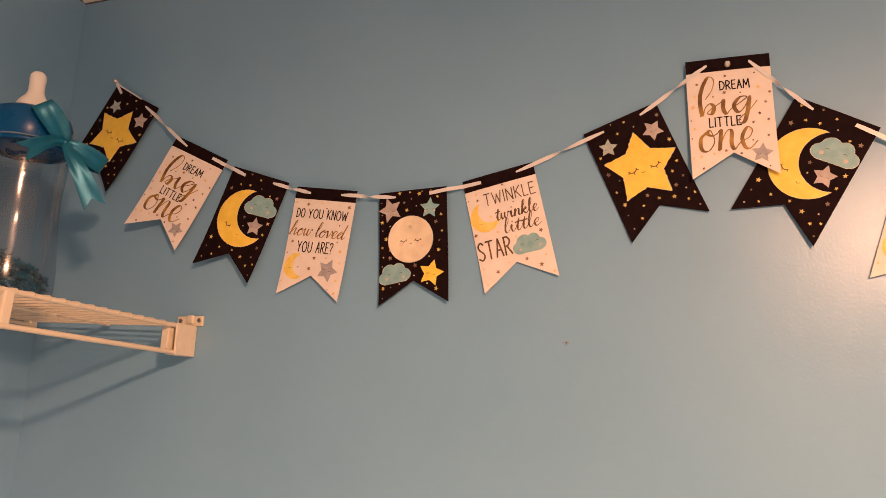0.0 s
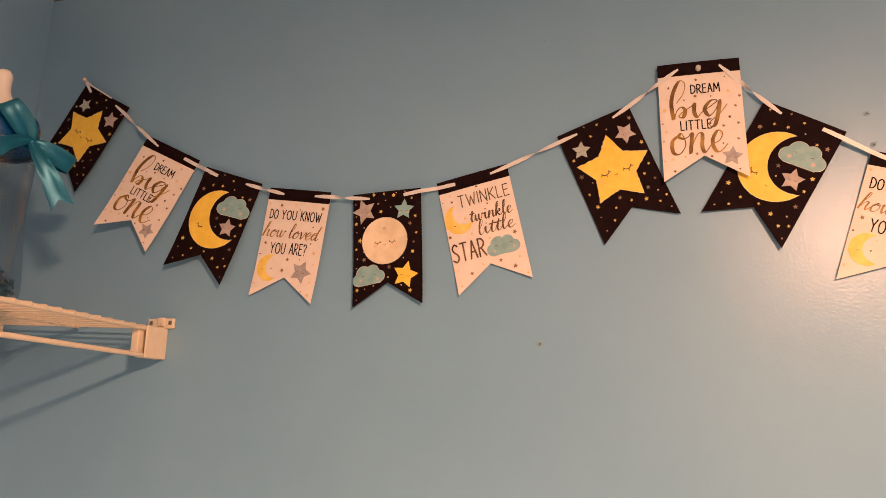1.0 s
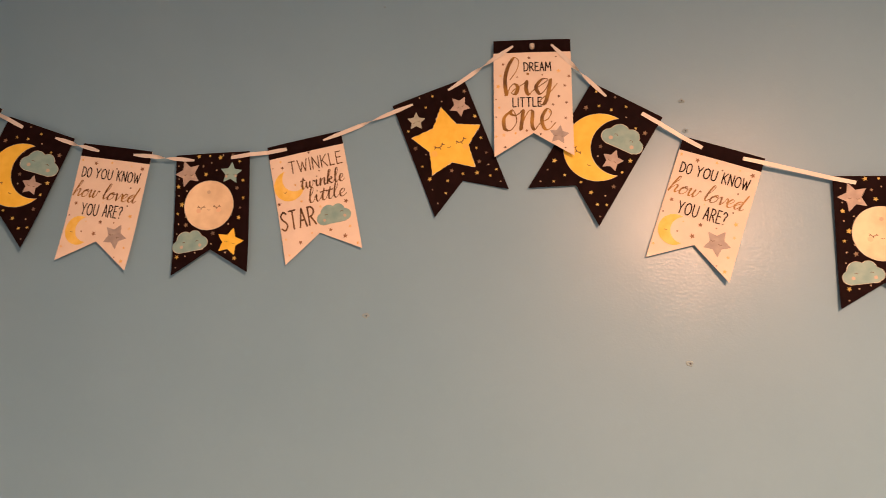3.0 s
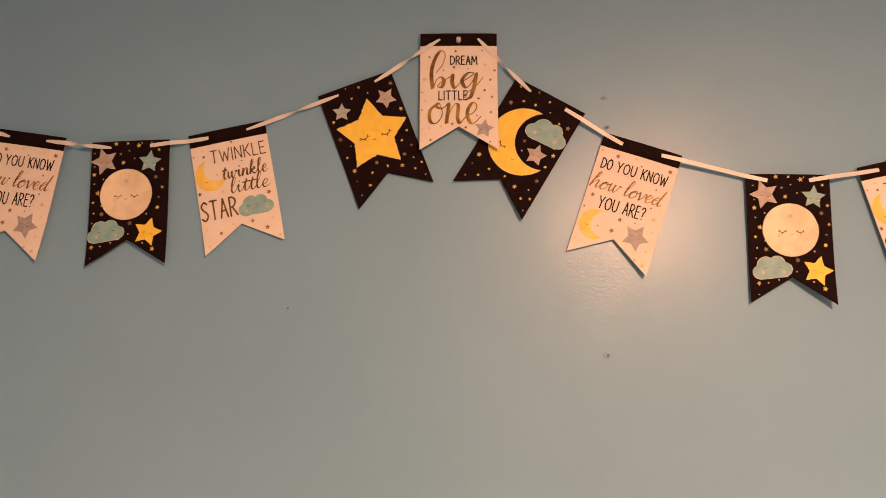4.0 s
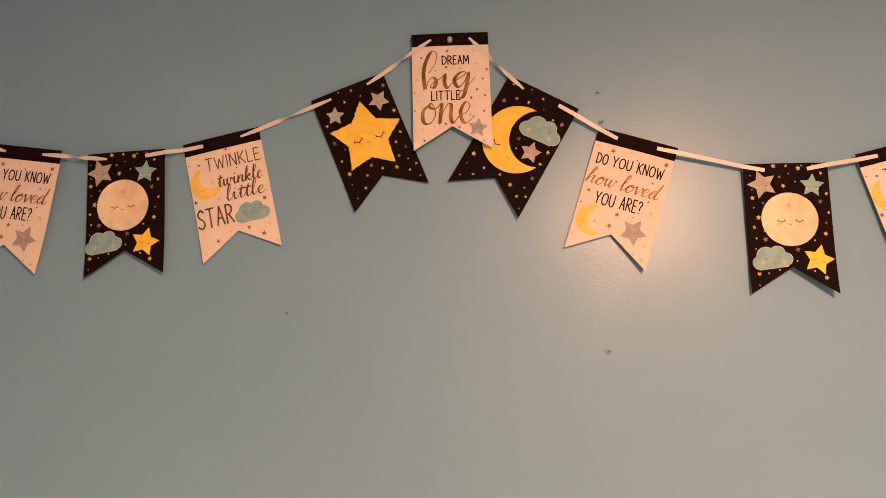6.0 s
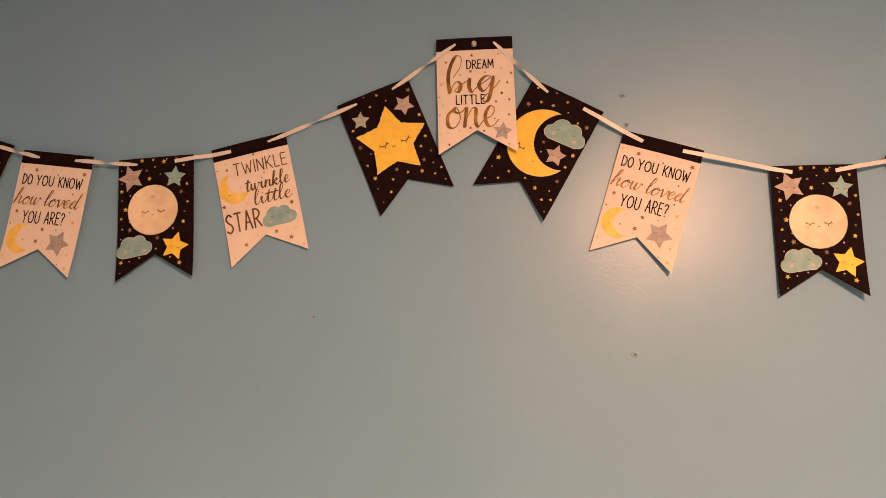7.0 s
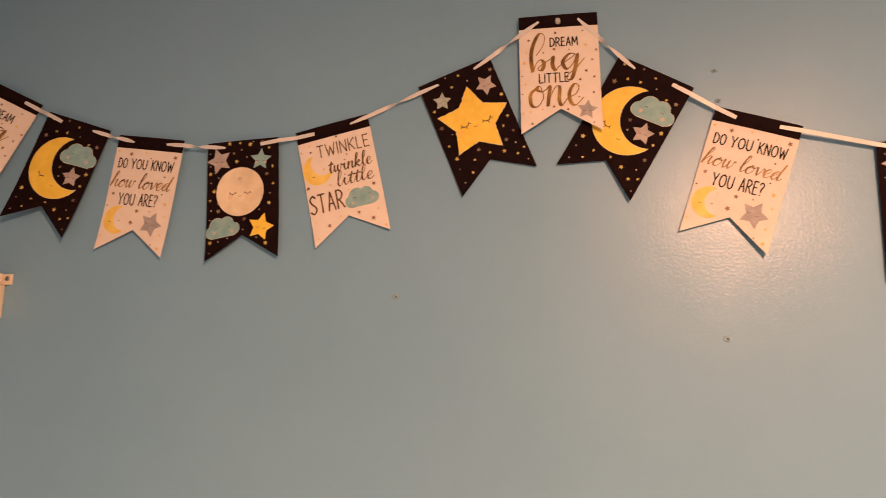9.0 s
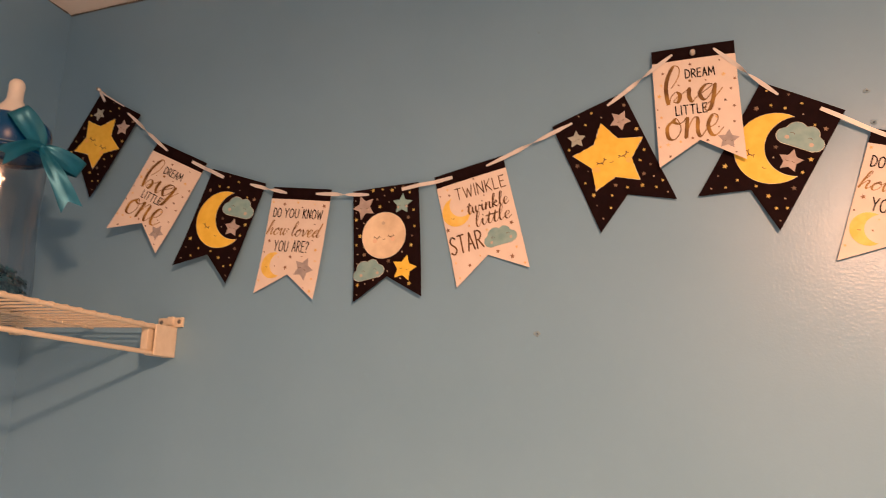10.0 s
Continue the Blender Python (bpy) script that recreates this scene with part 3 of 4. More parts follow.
def loved_pennant(rng):
    t = blank("white swallow-tailed paper pennant with black and gold words", False)
    capitals("black_word", t, M_INK, (("DO", -54, -35.5, 35.5, 53.5, 1.9), ("YOU", -29, 3, 35.5, 53.5, 1.9), ("KNOW", 11, 53, 35, 53.5, 1.9),
                                      ("YOU", -40, -8, 95.5, 116, 1.9), ("ARE?", 0, 35, 93.5, 115, 1.9)))
    script("gold_word", t, M_GOLD, "how", -61, -13, 59, 86, 1.0, 2.7, 0.22, "gold foil script lettering")
    script("gold_word", t, M_GOLD, "loved", -6, 57, 59, 86, 1.0, 2.7, 0.22, "gold foil script lettering")
    s = fig("printed_moon", crescent_pts(-35.5, 142, 24, 20.5, 15, -12), M_PALEY, t, 0.35, "pale yellow crescent moon")
    face(s, (("mouth", -47, 144, 2.4, 0),), 0.5)
    k = fig("printed_star", star_pts(31, 143.5, 21.5, 0.53, 20, 0.2, rng, 4), M_GREY, t, 0.35, "grey sleeping star")
    face(k, (("eye", 24, 140, 2.4, 0), ("eye", 36, 143, 2.4, 0)), 0.5)
    strew("brown_speckle_print", t, M_SPECK_DARK, rng,
          large=((-32, 28), (53, 28), (-52, 98), (0, 124), (-7, 144)),
          medium=(),
          small=((-30, 143), (-59, 119), (41, 92), (40, 62), (39, 177), (24, 122), (8, 33)))
    strew("pale_speckle_print", t, M_SPECK_PALE, rng,
          large=((50, 108), (53, 182)),
          medium=((-3, 24), (53, 128), (52, 160), (-59, 172), (-58, 25)),
          small=((-3, 92), (33, 26), (-26, 126)))
    return t


def round_moon_pennant(rng):
    t = blank("dark swallow-tailed paper pennant with a cream full moon", True)
    fig("moon_rim", disc_pts(0, 83.5, 42.1, 41.0, 56), M_PALE_RIM, t, 0.28)
    s = fig("printed_moon", disc_pts(0, 83.5, 41.2, 40.1, 56), M_MOONF, t, 0.35, "cream full moon with closed eyes")
    face(s, (("eye", -12.5, 82.5, 5.2, 0), ("eye", 14, 82.5, 5.2, 0), ("mouth", 0.5, 89, 2.6, 0)), 0.5)
    fig("crater", disc_pts(0, 62, 3.2, 3.0, 18), M_CRATER, s, 0.42)
    blush(s, ((-17, 92, 4.0), (17, 92, 4.0)), 0.42, M_CHEEK)
    for u, v, r, m, turn in ((-37, 29, 23, M_ROSE, -18), (36.5, 32, 19, M_CLOUD, 6)):
        k = fig("small_star", star_pts(u, v, r, 0.5, turn, 0.2, rng, 4), m, t, 0.35, "grey sleeping star")
        face(k, (("mouth", u - 5, v, 2.4, 0), ("mouth", u + 6, v + 1, 2.4, 0)), 0.5)
        blush(k, ((u - 8, v + 5, 2.2), (u + 8, v + 5, 2.2)), 0.42)
    fig("cloud_rim", cloud_pts(-30.5, 141, 60.2, 34.2, -8), M_PALE_RIM, t, 0.28)
    c = fig("printed_cloud", cloud_pts(-30.5, 141, 59, 33, -8), M_CLOUD, t, 0.35, "grey-green cloud")
    face(c, (("mouth", -40, 145, 2.6, 180), ("mouth", -18, 143, 2.6, 180)), 0.5)
    blush(c, ((-44, 150, 2.6), (-13, 148, 2.6)), 0.45)
    y = fig("yellow_star", star_pts(37, 145, 23.5, 0.52, 16, 0.2, rng, 4), M_YELLOW, t, 0.35, "yellow star with closed eyes")
    face(y, (("mouth", 31, 143, 2.4, 0), ("mouth", 43, 146, 2.4, 0)), 0.5)
    strew("gold_speckle_print", t, M_SPECK_GOLD, rng,
          large=((-19, 1), (18, 5), (-6, 32), (-53, 50), (-46, 80), (51, 106), (-51, 166), (46, 172)),
          medium=((0, 1), (51, 13), (57, 45), (58, 74), (-53, 95)))
    strew("dim_speckle_print", t, M_SPECK_DIM, rng, large=((-38, 114), (8, 130), (47, 57)), medium=((39, 1), (53, 90), (-11, 18)))
    strew("pale_dot_print", t, M_DOT, rng,
          small=((3, 13), (23, 1), (12, 26), (-38, 58), (-39, 101), (-53, 128), (6, 147), (-21, 160), (34, 116), (-52, 183), (-37, 165), (-52, 65), (-53, 37), (-54, 15), (-51, 112), (30, 162)))
    return t


def twinkle_pennant(rng):
    t = blank("white swallow-tailed paper pennant with brown nursery-rhyme lettering", False)
    capitals("brown_word", t, M_BROWN, (("TWINKLE", -33, 57, 29, 51, 1.8), ("STAR", -62, -2, 109, 142, 2.8)))
    script("script_word", t, M_BROWN, "twinkle", -18, 56, 56, 80, 1.0, 3.0, 0.1, "brown script lettering")
    script("script_word", t, M_BROWN, "little", -9, 55, 80, 105, 1.0, 2.8, 0.1, "brown script lettering")
    s = fig("printed_moon", crescent_pts(-37.5, 69, 25.5, 21, 15, -42), M_PALEY, t, 0.35, "pale yellow crescent moon")
    face(s, (("mouth", -46, 77, 2.6, 0),), 0.5)
    fig("cloud_rim", cloud_pts(27, 130, 58.2, 32.2, 0), M_PALE_RIM, t, 0.28)
    c = fig("printed_cloud", cloud_pts(27, 130, 57, 31, 0), M_CLOUD, t, 0.35, "grey-green cloud")
    face(c, (("mouth", 15, 132, 2.8, 180), ("mouth", 41, 131, 2.8, 180)), 0.5)
    blush(c, ((11, 138, 2.4), (45, 137, 2.4)), 0.5)
    strew("brown_speckle_print", t, M_SPECK_DARK, rng,
          large=((-59, 96), (-34, 165), (18, 155), (40, 170), (51, 114)),
          medium=((-44, 37), (4, 21)),
          small=((-60, 34), (16, 55)))
    strew("pale_speckle_print", t, M_SPECK_PALE, rng,
          large=(),
          medium=((-27, 70), (-21, 99), (8, 114), (-57, 155), (-55, 182), (58, 186), (50, 156), (-45, 26)),
          small=((-13, 154),))
    return t


def hang(x, z, lean, off, yaw, tilt):
    """The pose of a pennant whose top middle hangs at x, z, off metres from the wall."""
    return Matrix.Translation((x, -off, z)) @ Matrix.Rotation(radians(yaw), 4, "Z") @ Matrix.Rotation(radians(tilt), 4, "X") @ Matrix.Rotation(radians(-lean), 4, "Y")


HANGING = [
    ("star", hang(0.1923, 2.1797, -29.5, 0.0109, 3.1, 0.5)),
    ("dream", hang(0.3689, 2.0473, -26.2, 0.0109, 8.4, 0.1)),
    ("moon", hang(0.5096, 1.9797, -19.0, 0.0106, 3.4, -0.6)),
    ("loved", hang(0.6527, 1.9393, -8.7, 0.0123, -1.6, 2.0)),
    ("round", hang(0.8204, 1.9249, 2.2, 0.0107, 0.1, 1.2)),
    ("twinkle", hang(0.9729, 1.9482, 12.1, 0.0036, 0.3, 0.4)),
    ("star", hang(1.1813, 2.0242, 20.7, 0.0058, 0.7, 1.4)),
    ("dream", hang(1.3535, 2.1104, 0.1, 0.0078, 0.9, -0.5)),
    ("moon", hang(1.5034, 1.9994, -30.9, 0.0088, -2.4, 0.6)),
    ("loved", hang(1.6488, 1.9146, -19.2, 0.0098, -2.8, 0.7)),
    ("round", hang(1.8703, 1.8624, -2.1, 0.0118, -3.6, 1.2)),
    ("twinkle", hang(2.0435, 1.8876, 12.8, 0.0065, 1.3, -0.6)),
]
MAKERS = {"star": star_pennant, "dream": dream_pennant, "moon": moon_pennant, "loved": loved_pennant, "round": round_moon_pennant, "twinkle": twinkle_pennant}
made = {}
SLIP = {4: -4.5, 10: 1.0}   # millimetres by which a card's print sits off its middle
for i, (kind, m) in enumerate(HANGING):
    if kind in made:
        card = copy_thing(made[kind], m)
    else:
        card = made[kind] = MAKERS[kind](random.Random(len(made) + 3))
        card.matrix_world = m
    for print_part in card.children:
        if print_part.name.split(".")[0] not in ("card", "header_band"):
            print_part.location.x = SLIP.get(i, 0.0) / 1000


# ---- the white ribbon that carries the pennants ----
def strand(parent, stops, na, nb, width=0.0068, twist=0.0, n=36, pinch=0.85):
    """A flat ribbon through the stops, whose faces look along na and nb at its ends, with half turns of twist on its way."""
    bm = bmesh.new()
    pts = [Vector(p) for p in stops]
    lens = [(b - a).length for a, b in zip(pts, pts[1:])]
    total = sum(lens)
    rows = []
    d = (pts[-1] - pts[0]).normalized()
    for k in range(n + 1):
        f = k / n
        left, i = f * total, 0
        while i < len(lens) - 1 and left > lens[i]:
            left -= lens[i]
            i += 1
        p = pts[i].lerp(pts[i + 1], min(1.0, left / lens[i]))
        nn = na.lerp(nb, f).normalized()
        side = d.cross(nn).normalized()
        s = min(1.0, max(0.0, (f - 0.25) / 0.5))
        s = s * s * (3 - 2 * s)
        w = Matrix.Rotation(math.pi * twist * s, 3, d) @ side * (width / 2 * min(1.0, pinch + (1 - pinch) * min(f, 1 - f) / 0.16))
        th = d.cross(w).normalized() * 0.00015
        rows.append([bm.verts.new(p + w + th), bm.verts.new(p - w + th), bm.verts.new(p - w - th), bm.verts.new(p + w - th)])
    for r, q in zip(rows, rows[1:]):
        for k in range(4):
            bm.faces.new((r[k], r[(k + 1) % 4], q[(k + 1) % 4], q[k]))
    bm.faces.new(rows[0][::-1])
    bm.faces.new(rows[-1])
    bmesh.ops.recalc_face_normals(bm, faces=bm.faces)
    return part("ribbon_strand", bm, M_RIBBON, parent)


def over_edge(m, start, goal, edge):
    """Where the ribbon from start (u, v on the card) to a goal in the world passes over the card's upright edge, a little proud of it."""
    g = m.inverted() @ goal
    gu, gv = g.x * 1000, -g.z * 1000
    f = (edge - start[0]) / (gu - start[0])
    if not 0 < f < 1:
        return []
    return [m @ Vector(at(edge, start[1] + f * (gv - start[1]), 1.2))]


garland = thing("ribbon", pose(0, 0, 0), "narrow white satin ribbon threaded through the pennants", "ribbon")
FRONT = Vector((0, -1, 0))
TWISTS = (1, 0, 1, 1, 0, 1, 1, 1, 0, 0, 0)
for i in range(len(HANGING) - 1):
    ma, mb = HANGING[i][1], HANGING[i + 1][1]
    a = ma @ Vector(at(32, 10, 1.2))
    b = mb @ Vector(at(-31, 11, 1.2))
    stops = [a] + over_edge(ma, (32, 10), b, 64.5) + over_edge(mb, (-31, 11), a, -64.5) + [b]
    strand(garland, stops, ma.to_3x3() @ FRONT, mb.to_3x3() @ FRONT, twist=TWISTS[i], pinch=0.5 if TWISTS[i] else 0.88)
first = HANGING[0][1]
END_PIN = first @ Vector((-0.069, -0.002, 0.006))
strand(garland, [END_PIN, first @ Vector(at(-60, 0, 2.5)), first @ Vector(at(-40, 11, 1.4))], FRONT, FRONT, 0.006)
strand(garland, [END_PIN, first @ Vector(at(-50, -2.0, 1.0)), first @ Vector(at(14, 1.0, 0.8))], FRONT, FRONT, 0.003)


def push_pin(x, y, z, label):
    t = thing("push_pin", pose(x, y, z, 90, 0, 0), label, "push pin")
    part("pin_head", lathe(bmesh.new(), [(0, 0.0075), (0.003, 0.0075), (0.0042, 0.006), (0.003, 0.0035), (0.0045, 0.001), (0.0045, 0), (0, 0)], 18), M_PIN, t, smooth=True)
    part("needle", tube(bmesh.new(), [(0, 0, 0.0), (0, 0, y)], 0.0006, 6), M_SCREW, t)


push_pin(END_PIN.x, END_PIN.y - 0.001, END_PIN.z, "small clear push pin holding the end of the ribbon")
pin_at = HANGING[7][1] @ Vector(at(0, 13.5, 0.8))
push_pin(pin_at.x, pin_at.y, pin_at.z, "small clear push pin through a dark header band")


# ---- screw holes and scars in the wall ----
def wall_scar(x, z, r, seed):
    rng = random.Random(seed)
    t = thing("wall_anchor_hole", pose(x, 0, z), "old screw hole with chipped blue paint round it", "screw hole")
    bm = bmesh.new()
    n = 14
    rad = [r * rng.uniform(0.75, 1.25) for _ in range(n)]
    rings = []
    for f, y in ((1.0, -0.0002), (0.75, -0.0013), (0.42, -0.0009)):
        rings.append([bm.verts.new((rad[k] * f * math.cos(2 * math.pi * k / n), y, rad[k] * f * 0.8 * math.sin(2 * math.pi * k / n))) for k in range(n)])
    for a, b in zip(rings, rings[1:]):
        for k in range(n):
            bm.faces.new((a[k], a[(k + 1) % n], b[(k + 1) % n], b[k]))
    part("raised_rim", bm, M_PATCH, t, "raised grey rim", True)
    # no real recess: a small dark disc paints the shade inside the hole
    part("hole", lathe(bmesh.new(), [(0, 0.0), (r * 0.22, 0.0), (r * 0.22, 0.0006), (0, 0.0006)], 12), M_HOLE_SHADE, t).matrix_local = pose(r * 0.1, -0.0001, 0, 90, 0, 0)


for k, (x, z, r) in enumerate(((1.086, 1.653, 0.0052), (1.579, 1.580, 0.0058), (1.591, 1.998, 0.0046), (2.072, 1.990, 0.0046), (1.103, 2.187, 0.0018), (1.594, 1.947, 0.0046))):
    wall_scar(x, z, r, 20 + k)


# ---- wire shelf along the side wall ----
SHELF_TOP, FRONT_X, SHELF_END, SHELF_DROP = 1.707, 0.384, -0.98, 2.3


def wire_shelf():
    t = thing("wire_shelf", pose(0, 0, SHELF_TOP, -0.8, SHELF_DROP), "white vinyl-coated wire closet shelf with a front lip", "shelf")
    part("front_rail", tube(bmesh.new(), [(FRONT_X, -0.02, -0.008), (FRONT_X, SHELF_END, -0.008)], 0.0042, 10), M_WIRE, t, smooth=True)
    part("lip_rail", tube(bmesh.new(), [(FRONT_X + 0.002, -0.02, -0.056), (FRONT_X + 0.002, SHELF_END, -0.056)], 0.0042, 10), M_WIRE, t, smooth=True)
    part("middle_rail", tube(bmesh.new(), [(0.195, -0.012, -0.0034), (0.195, SHELF_END, -0.0034)], 0.0046, 10), M_WIRE, t, smooth=True)
    part("back_rail", tube(bmesh.new(), [(0.012, -0.012, -0.0105), (0.012, SHELF_END, -0.0105)], 0.004, 8), M_WIRE, t, smooth=True)
    # one deck wire, bent down over the front rail, shared along the shelf
    me = mesh_of("deck_wire", tube(bmesh.new(), [(0.006, 0, -0.0045), (FRONT_X - 0.02, 0, -0.0045), (FRONT_X - 0.008, 0, -0.0038), (FRONT_X + 0.001, 0, -0.0046), (FRONT_X + 0.0042, 0, -0.0085)], 0.0022, 8), M_WIRE, True)
    y = -0.03
    while y > SHELF_END:
        w = new("deck_wire", me)
        w.parent = t
        w.location = (0, y, 0)
        y -= 0.028
    for y in (-0.405, -0.8):
        part("lip_strut", box(bmesh.new(), FRONT_X - 0.003, FRONT_X + 0.005, y - 0.008, y + 0.008, -0.056, -0.008, 0.002), M_WIRE, t)
    return t


wire_shelf()


def end_bracket():
    t = thing("shelf_bracket", pose(FRONT_X, 0, 1.711), "white plastic end bracket screwed to the blue wall", "bracket")
    bm = bmesh.new()
    # cheeks and closed outer side of the cup that holds the rail ends
    box(bm, 0.0035, 0.0075, -0.058, -0.0005, -0.0795, -0.022, 0.0018)
    box(bm, -0.017, -0.014, -0.05, -0.0005, -0.075, -0.022, 0.0012)
    box(bm, -0.0165, 0.0045, -0.056, -0.0005, -0.079, -0.074, 0.0015)
    part("cup", bm, M_PLASTIC, t)
    part("cup_lip", box(bmesh.new(), -0.019, -0.004, -0.066, -0.05, -0.074, -0.021, 0.002), M_PLASTIC, t)
    bm = box(bmesh.new(), -0.035, 0.022, -0.006, -0.0005, -0.022, -0.003, 0.0015)
    box(bm, -0.015, 0.003, -0.009, -0.0005, -0.019, -0.001, 0.004)
    part("mounting_plate", bm, M_PLASTIC, t)
    for x in (-0.027, 0.014):
        s = part("screw", lathe(bmesh.new(), [(0, 0.0012), (0.0022, 0.0012), (0.0042, 0.0), (0.0042, -0.001), (0, -0.001)], 16), M_SCREW, t, "dark steel screw", True)
        s.matrix_local = pose(x, -0.0066, -0.0115, 90, 0, 0)
    return t


end_bracket()


def wall_clip(y):
    t = thing("shelf_clip", pose(0, y, SHELF_TOP), "small white plastic wall clip under a wire shelf", "clip", "clips on the side wall")
    part("clip_body", box(bmesh.new(), 0.0005, 0.02, -0.009, 0.009, -0.022, -0.0035, 0.002), M_PLASTIC, t)
    part("clip_hook", box(bmesh.new(), 0.001, 0.018, -0.004, 0.004, -0.0045, -0.0025, 0.0008), M_PLASTIC, t)
    return t


clip = wall_clip(-0.025)
for y in (-0.36, -0.68):
    copy_thing(clip, pose(0, y, SHELF_TOP))


# ---- large baby-bottle bank on the shelf ----
BOTTLE = pose(0.205, -0.262, 1.7)


def bottle_bank():
    t = thing("baby_bottle_bank", BOTTLE, "large clear plastic baby-bottle bank with blue lid and white teat", "bottle bank")
    outer = [(0.0, 0.002), (0.062, 0.002), (0.07, 0.009), (0.072, 0.03), (0.0712, 0.055), (0.069, 0.082), (0.0662, 0.108), (0.0664, 0.122), (0.0645, 0.14), (0.0634, 0.165), (0.0641, 0.19), (0.066, 0.21), (0.0658, 0.21), (0.0665, 0.23), (0.0664, 0.246), (0.064, 0.257), (0.0605, 0.263), (0.058, 0.268)]
    part("bottle_body", lathe(bmesh.new(), outer, 64), M_CLEAR, t, "clear plastic body", True)
    lid = part("screw_lid", lathe(bmesh.new(), [(0.06, 0.268), (0.0665, 0.268), (0.068, 0.271), (0.067, 0.309), (0.062, 0.322), (0.048, 0.33), (0.034, 0.332), (0, 0.332)], 64), M_LID, t, "glossy blue screw lid", True)
    # thin ring in a paler blue paints the highlight along the lid's edge
    part("lid_rim", lathe(bmesh.new(), [(0.066, 0.2675), (0.0692, 0.268), (0.0698, 0.2692), (0.0692, 0.2704), (0.067, 0.271)], 64), M_RIM_GLINT, lid, "lid rim with its edge highlight painted pale blue", True)
    part("lid_collar", lathe(bmesh.new(), [(0.0595, 0.262), (0.0658, 0.262), (0.0665, 0.264), (0.0665, 0.267), (0.0655, 0.268)], 64), M_LID, lid, smooth=True)
    # added disc that hides the lid's inside, lit through the clear body
    part("lid_blocking_disc", lathe(bmesh.new(), [(0, 0.2688), (0.066, 0.2688), (0.066, 0.2698), (0, 0.2698)], 48), M_LID, lid, smooth=True)
    part("teat", lathe(bmesh.new(), [(0, 0.331), (0.03, 0.331), (0.0295, 0.34), (0.025, 0.351), (0.0162, 0.362), (0.013, 0.371), (0.0126, 0.385), (0.0134, 0.396), (0.0121, 0.403), (0.008, 0.408), (0, 0.409)], 40), M_NIPPLE, t, "white plastic teat", True)
    return t


bottle_bank()


def shreds():
    """Crinkled paper strips heaped in the bottom of the bottle."""
    rng = random.Random(8)
    bm = bmesh.new()
    for _ in range(640):
        a, rad = rng.uniform(0, 2 * math.pi), 0.058 * math.sqrt(rng.random())
        top = 0.074 + 0.02 * math.cos(a - 4.0) - 0.1 * rad
        c = Vector((rad * math.cos(a), rad * math.sin(a), rng.uniform(0.012, top)))
        d = Vector((rng.uniform(-1, 1), rng.uniform(-1, 1), rng.uniform(-0.6, 0.6))).normalized()
        side = d.orthogonal().normalized() * 0.0016
        fold = d.cross(side).normalized()
        last = None
        for k in range(7):
            p = c + d * (k - 3) * 0.0045 + fold * (0.0022 if k % 2 else -0.0022)
            flat = Vector((p.x, p.y))
            if flat.length > 0.0625:
                flat = flat.normalized() * 0.0625
            p = Vector((flat.x, flat.y, max(0.006, p.z)))
            pair = (bm.verts.new(p - side), bm.verts.new(p + side))
            if last:
                bm.faces.new((last[0], last[1], pair[1], pair[0]))
            last = pair
    ob = new("shredded_paper", mesh_of("shredded_paper", bm, M_SHRED))
    ob.matrix_world = BOTTLE
    return tagged(ob, "crinkled teal paper shred filling the bottom of the bottle", "paper shred", kind="stuff")


shreds()


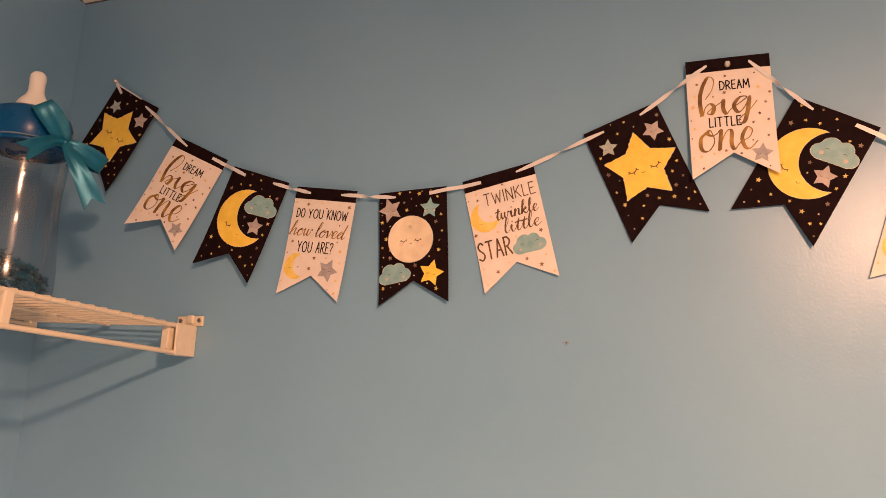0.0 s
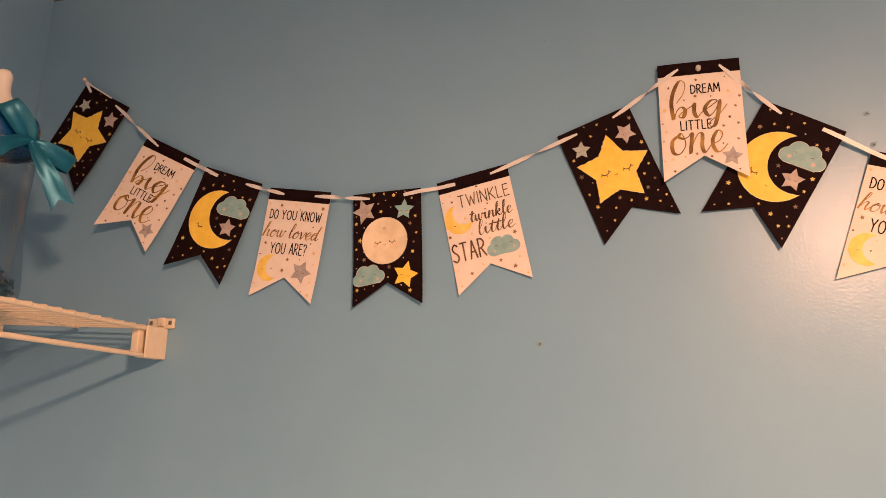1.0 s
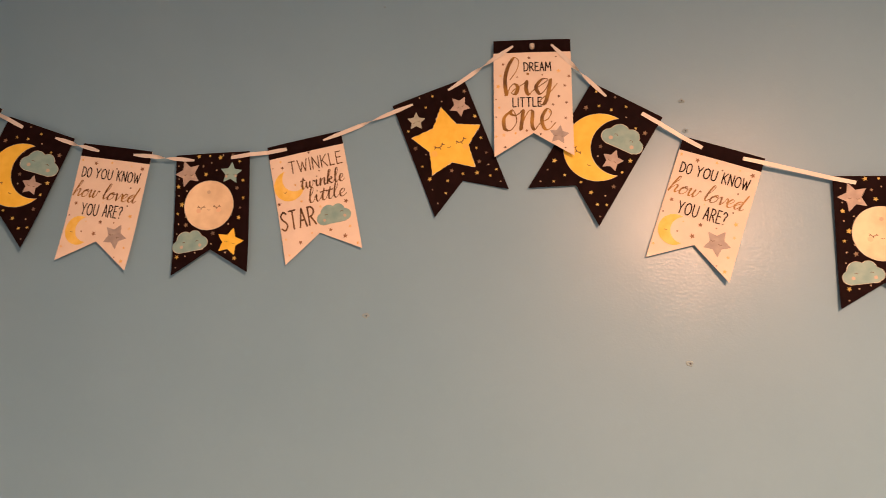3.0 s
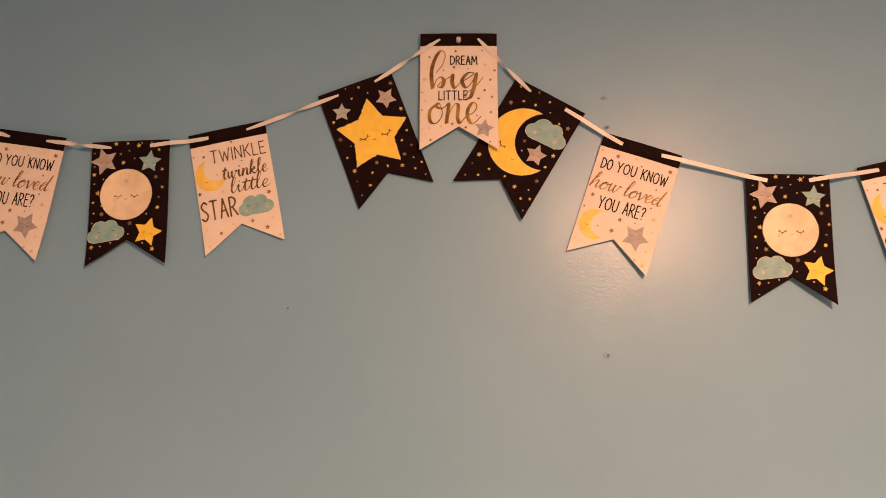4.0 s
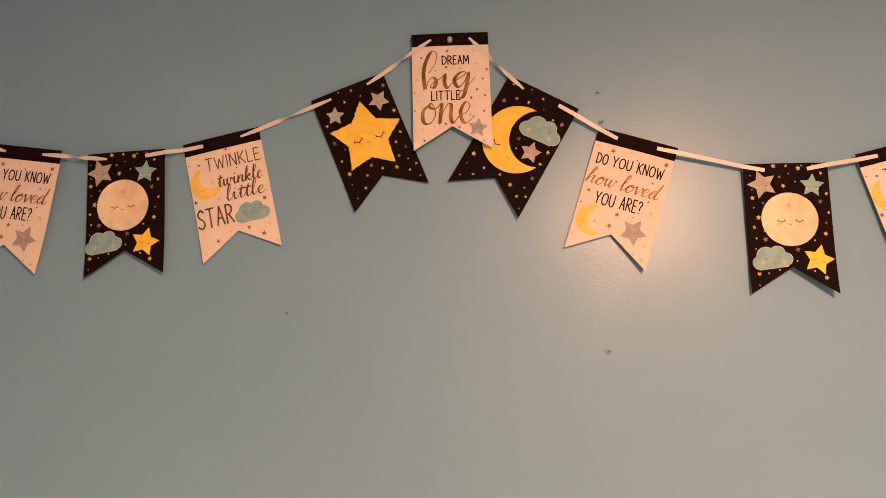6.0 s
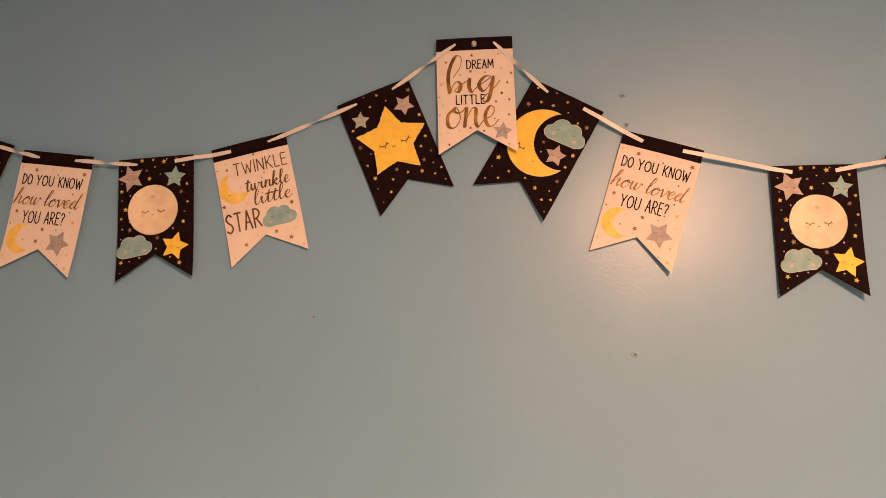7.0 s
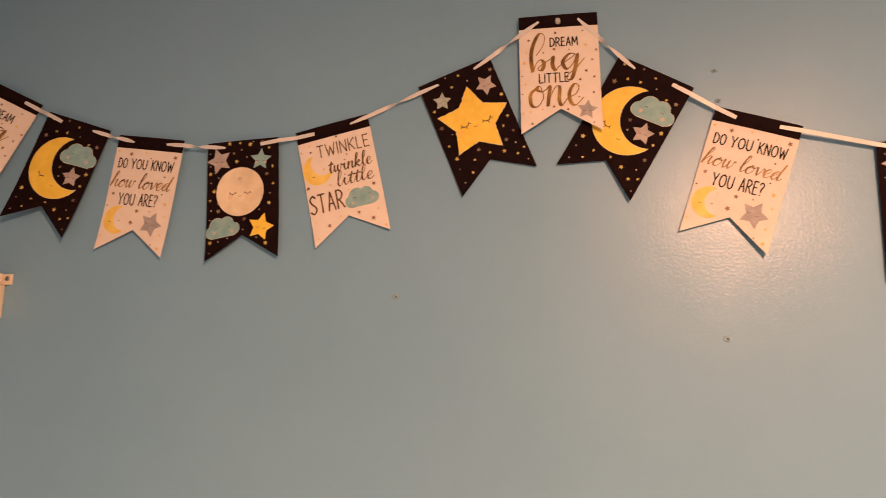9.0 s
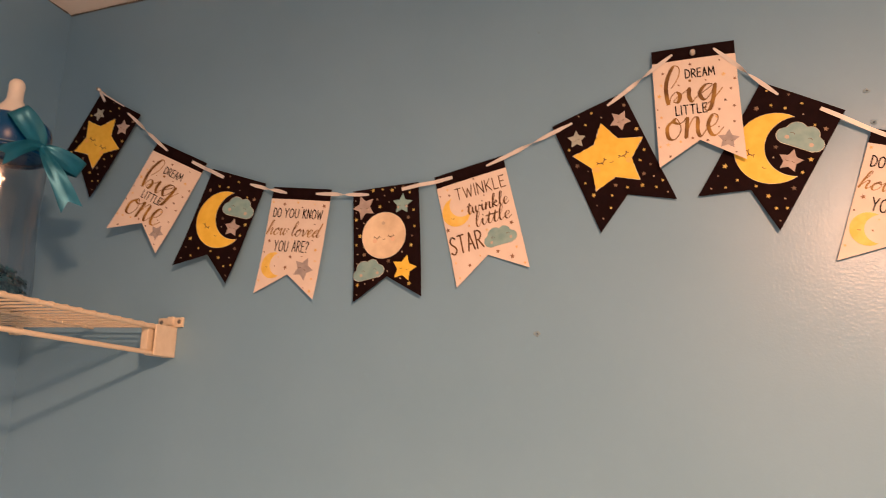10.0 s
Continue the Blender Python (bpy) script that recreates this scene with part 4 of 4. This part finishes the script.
def satin_bow():
    # the bow's own x runs along the picture of the lid as seen from the room, y away from the room
    base = BOTTLE @ Vector((0.074 * math.cos(radians(6)), 0.074 * math.sin(radians(6)), 0.273))
    t = thing("satin_bow", Matrix.Translation(base) @ Matrix.Rotation(radians(50), 4, "Z"), "teal satin ribbon bow tied round the bottle's lid", "bow")

    def loop(tip, w0, w1, swell, lean=0.0):
        """A loop of ribbon from the knot to the tip and back, its width w1 at the widest."""
        bm = bmesh.new()
        tip = Vector(tip)
        across = tip.cross(Vector((0, 1, 0))).normalized()
        out = across.cross(tip).normalized()
        n, m = 40, 8
        front, back = [], []
        for i in range(n + 1):
            a = math.pi * 2 * i / n
            f = (1 - math.cos(a)) / 2
            w = w0 + (w1 - w0) * math.sin(math.pi * 0.7 * f ** 0.8) ** 0.8
            mid = tip * f + out * math.sin(a) * swell
            normal = (tip.normalized() * -math.cos(a) * 0.3 + out * math.sin(a)).normalized()
            rf, rb = [], []
            for k in range(m + 1):
                g = k / m * 2 - 1
                crease = (0.0012 * math.cos(g * 6.0 + f * 3.0) + 0.0007 * math.cos(g * 13.0 - f * 4.0)) * (1 - 0.55 * f)
                p = mid + across * (g * w / 2 + lean * f * f) + out * (crease + 0.003 * g * g * math.sin(a))
                rf.append(bm.verts.new(p + normal * 0.0002))
                rb.append(bm.verts.new(p - normal * 0.0002))
            front.append(rf)
            back.append(rb)
        for i in range(n):
            for k in range(m):
                bm.faces.new((front[i][k], front[i][k + 1], front[i + 1][k + 1], front[i + 1][k]))
                bm.faces.new((back[i][k], back[i + 1][k], back[i + 1][k + 1], back[i][k + 1]))
            bm.faces.new((front[i][0], front[i + 1][0], back[i + 1][0], back[i][0]))
            bm.faces.new((front[i][m], back[i][m], back[i + 1][m], front[i + 1][m]))
        bmesh.ops.recalc_face_normals(bm, faces=bm.faces)
        part("bow_loop", bm, M_SATIN, t, smooth=True)

    def tail(ctrl, w0, w1, turn, cut, drop=0.0):
        """A hanging end of ribbon that widens towards a swallow-tailed cut."""
        bm = bmesh.new()
        n, m = 30, 8
        pts = spline(ctrl, n)
        front, back = [], []
        for i in range(n + 1):
            f = i / n
            d = (pts[min(i + 1, n)] - pts[max(i - 1, 0)]).normalized()
            facing = (Vector((0, -1, 0)) + Vector((turn * math.sin(f * 5.0), 0, 0.2 * math.sin(f * 7.0) - drop))).normalized()
            across = d.cross(facing).normalized()
            out = across.cross(d).normalized()
            w = w0 + (w1 - w0) * f ** 0.6
            rf, rb = [], []
            for k in range(m + 1):
                g = k / m * 2 - 1
                end = d * cut * (abs(g) - 0.5) * max(0.0, f - 0.85) / 0.15
                p = pts[i] + across * g * w / 2 + out * (0.0008 * math.cos(g * 4.0 + f * 4.0) + 0.0005 * math.cos(g * 11.0 - f * 3.0)) * (1 - 0.5 * f) + end
                rf.append(bm.verts.new(p + out * 0.0002))
                rb.append(bm.verts.new(p - out * 0.0002))
            front.append(rf)
            back.append(rb)
        for i in range(n):
            for k in range(m):
                bm.faces.new((front[i][k], front[i][k + 1], front[i + 1][k + 1], front[i + 1][k]))
                bm.faces.new((back[i][k], back[i + 1][k], back[i + 1][k + 1], back[i][k + 1]))
            bm.faces.new((front[i][0], front[i + 1][0], back[i + 1][0], back[i][0]))
            bm.faces.new((front[i][m], back[i][m], back[i + 1][m], front[i + 1][m]))
        for k in range(m):
            bm.faces.new((front[0][k], back[0][k], back[0][k + 1], front[0][k + 1]))
            bm.faces.new((front[n][k], front[n][k + 1], back[n][k + 1], back[n][k]))
        bmesh.ops.recalc_face_normals(bm, faces=bm.faces)
        part("bow_tail", bm, M_SATIN, t, smooth=True)

    loop((-0.042, -0.026, 0.053), 0.011, 0.038, 0.012, 0.003)
    loop((0.064, 0.016, -0.028), 0.010, 0.034, 0.008, 0.003)
    tail([(0, -0.004, 0), (0.012, -0.014, -0.026), (0.033, -0.016, -0.06), (0.054, -0.013, -0.1)], 0.009, 0.035, 0.22, 0.016)
    tail([(0, -0.004, 0), (-0.02, -0.018, -0.008), (-0.037, -0.026, -0.02), (-0.056, -0.025, -0.034)], 0.010, 0.034, -0.3, 0.014, 0.95)
    bm = bmesh.new()
    bmesh.ops.create_uvsphere(bm, u_segments=16, v_segments=10, radius=0.008, matrix=Matrix.Diagonal((0.95, 0.8, 0.85, 1)))
    part("knot", bm, M_SATIN, t, smooth=True)
    return t


satin_bow()
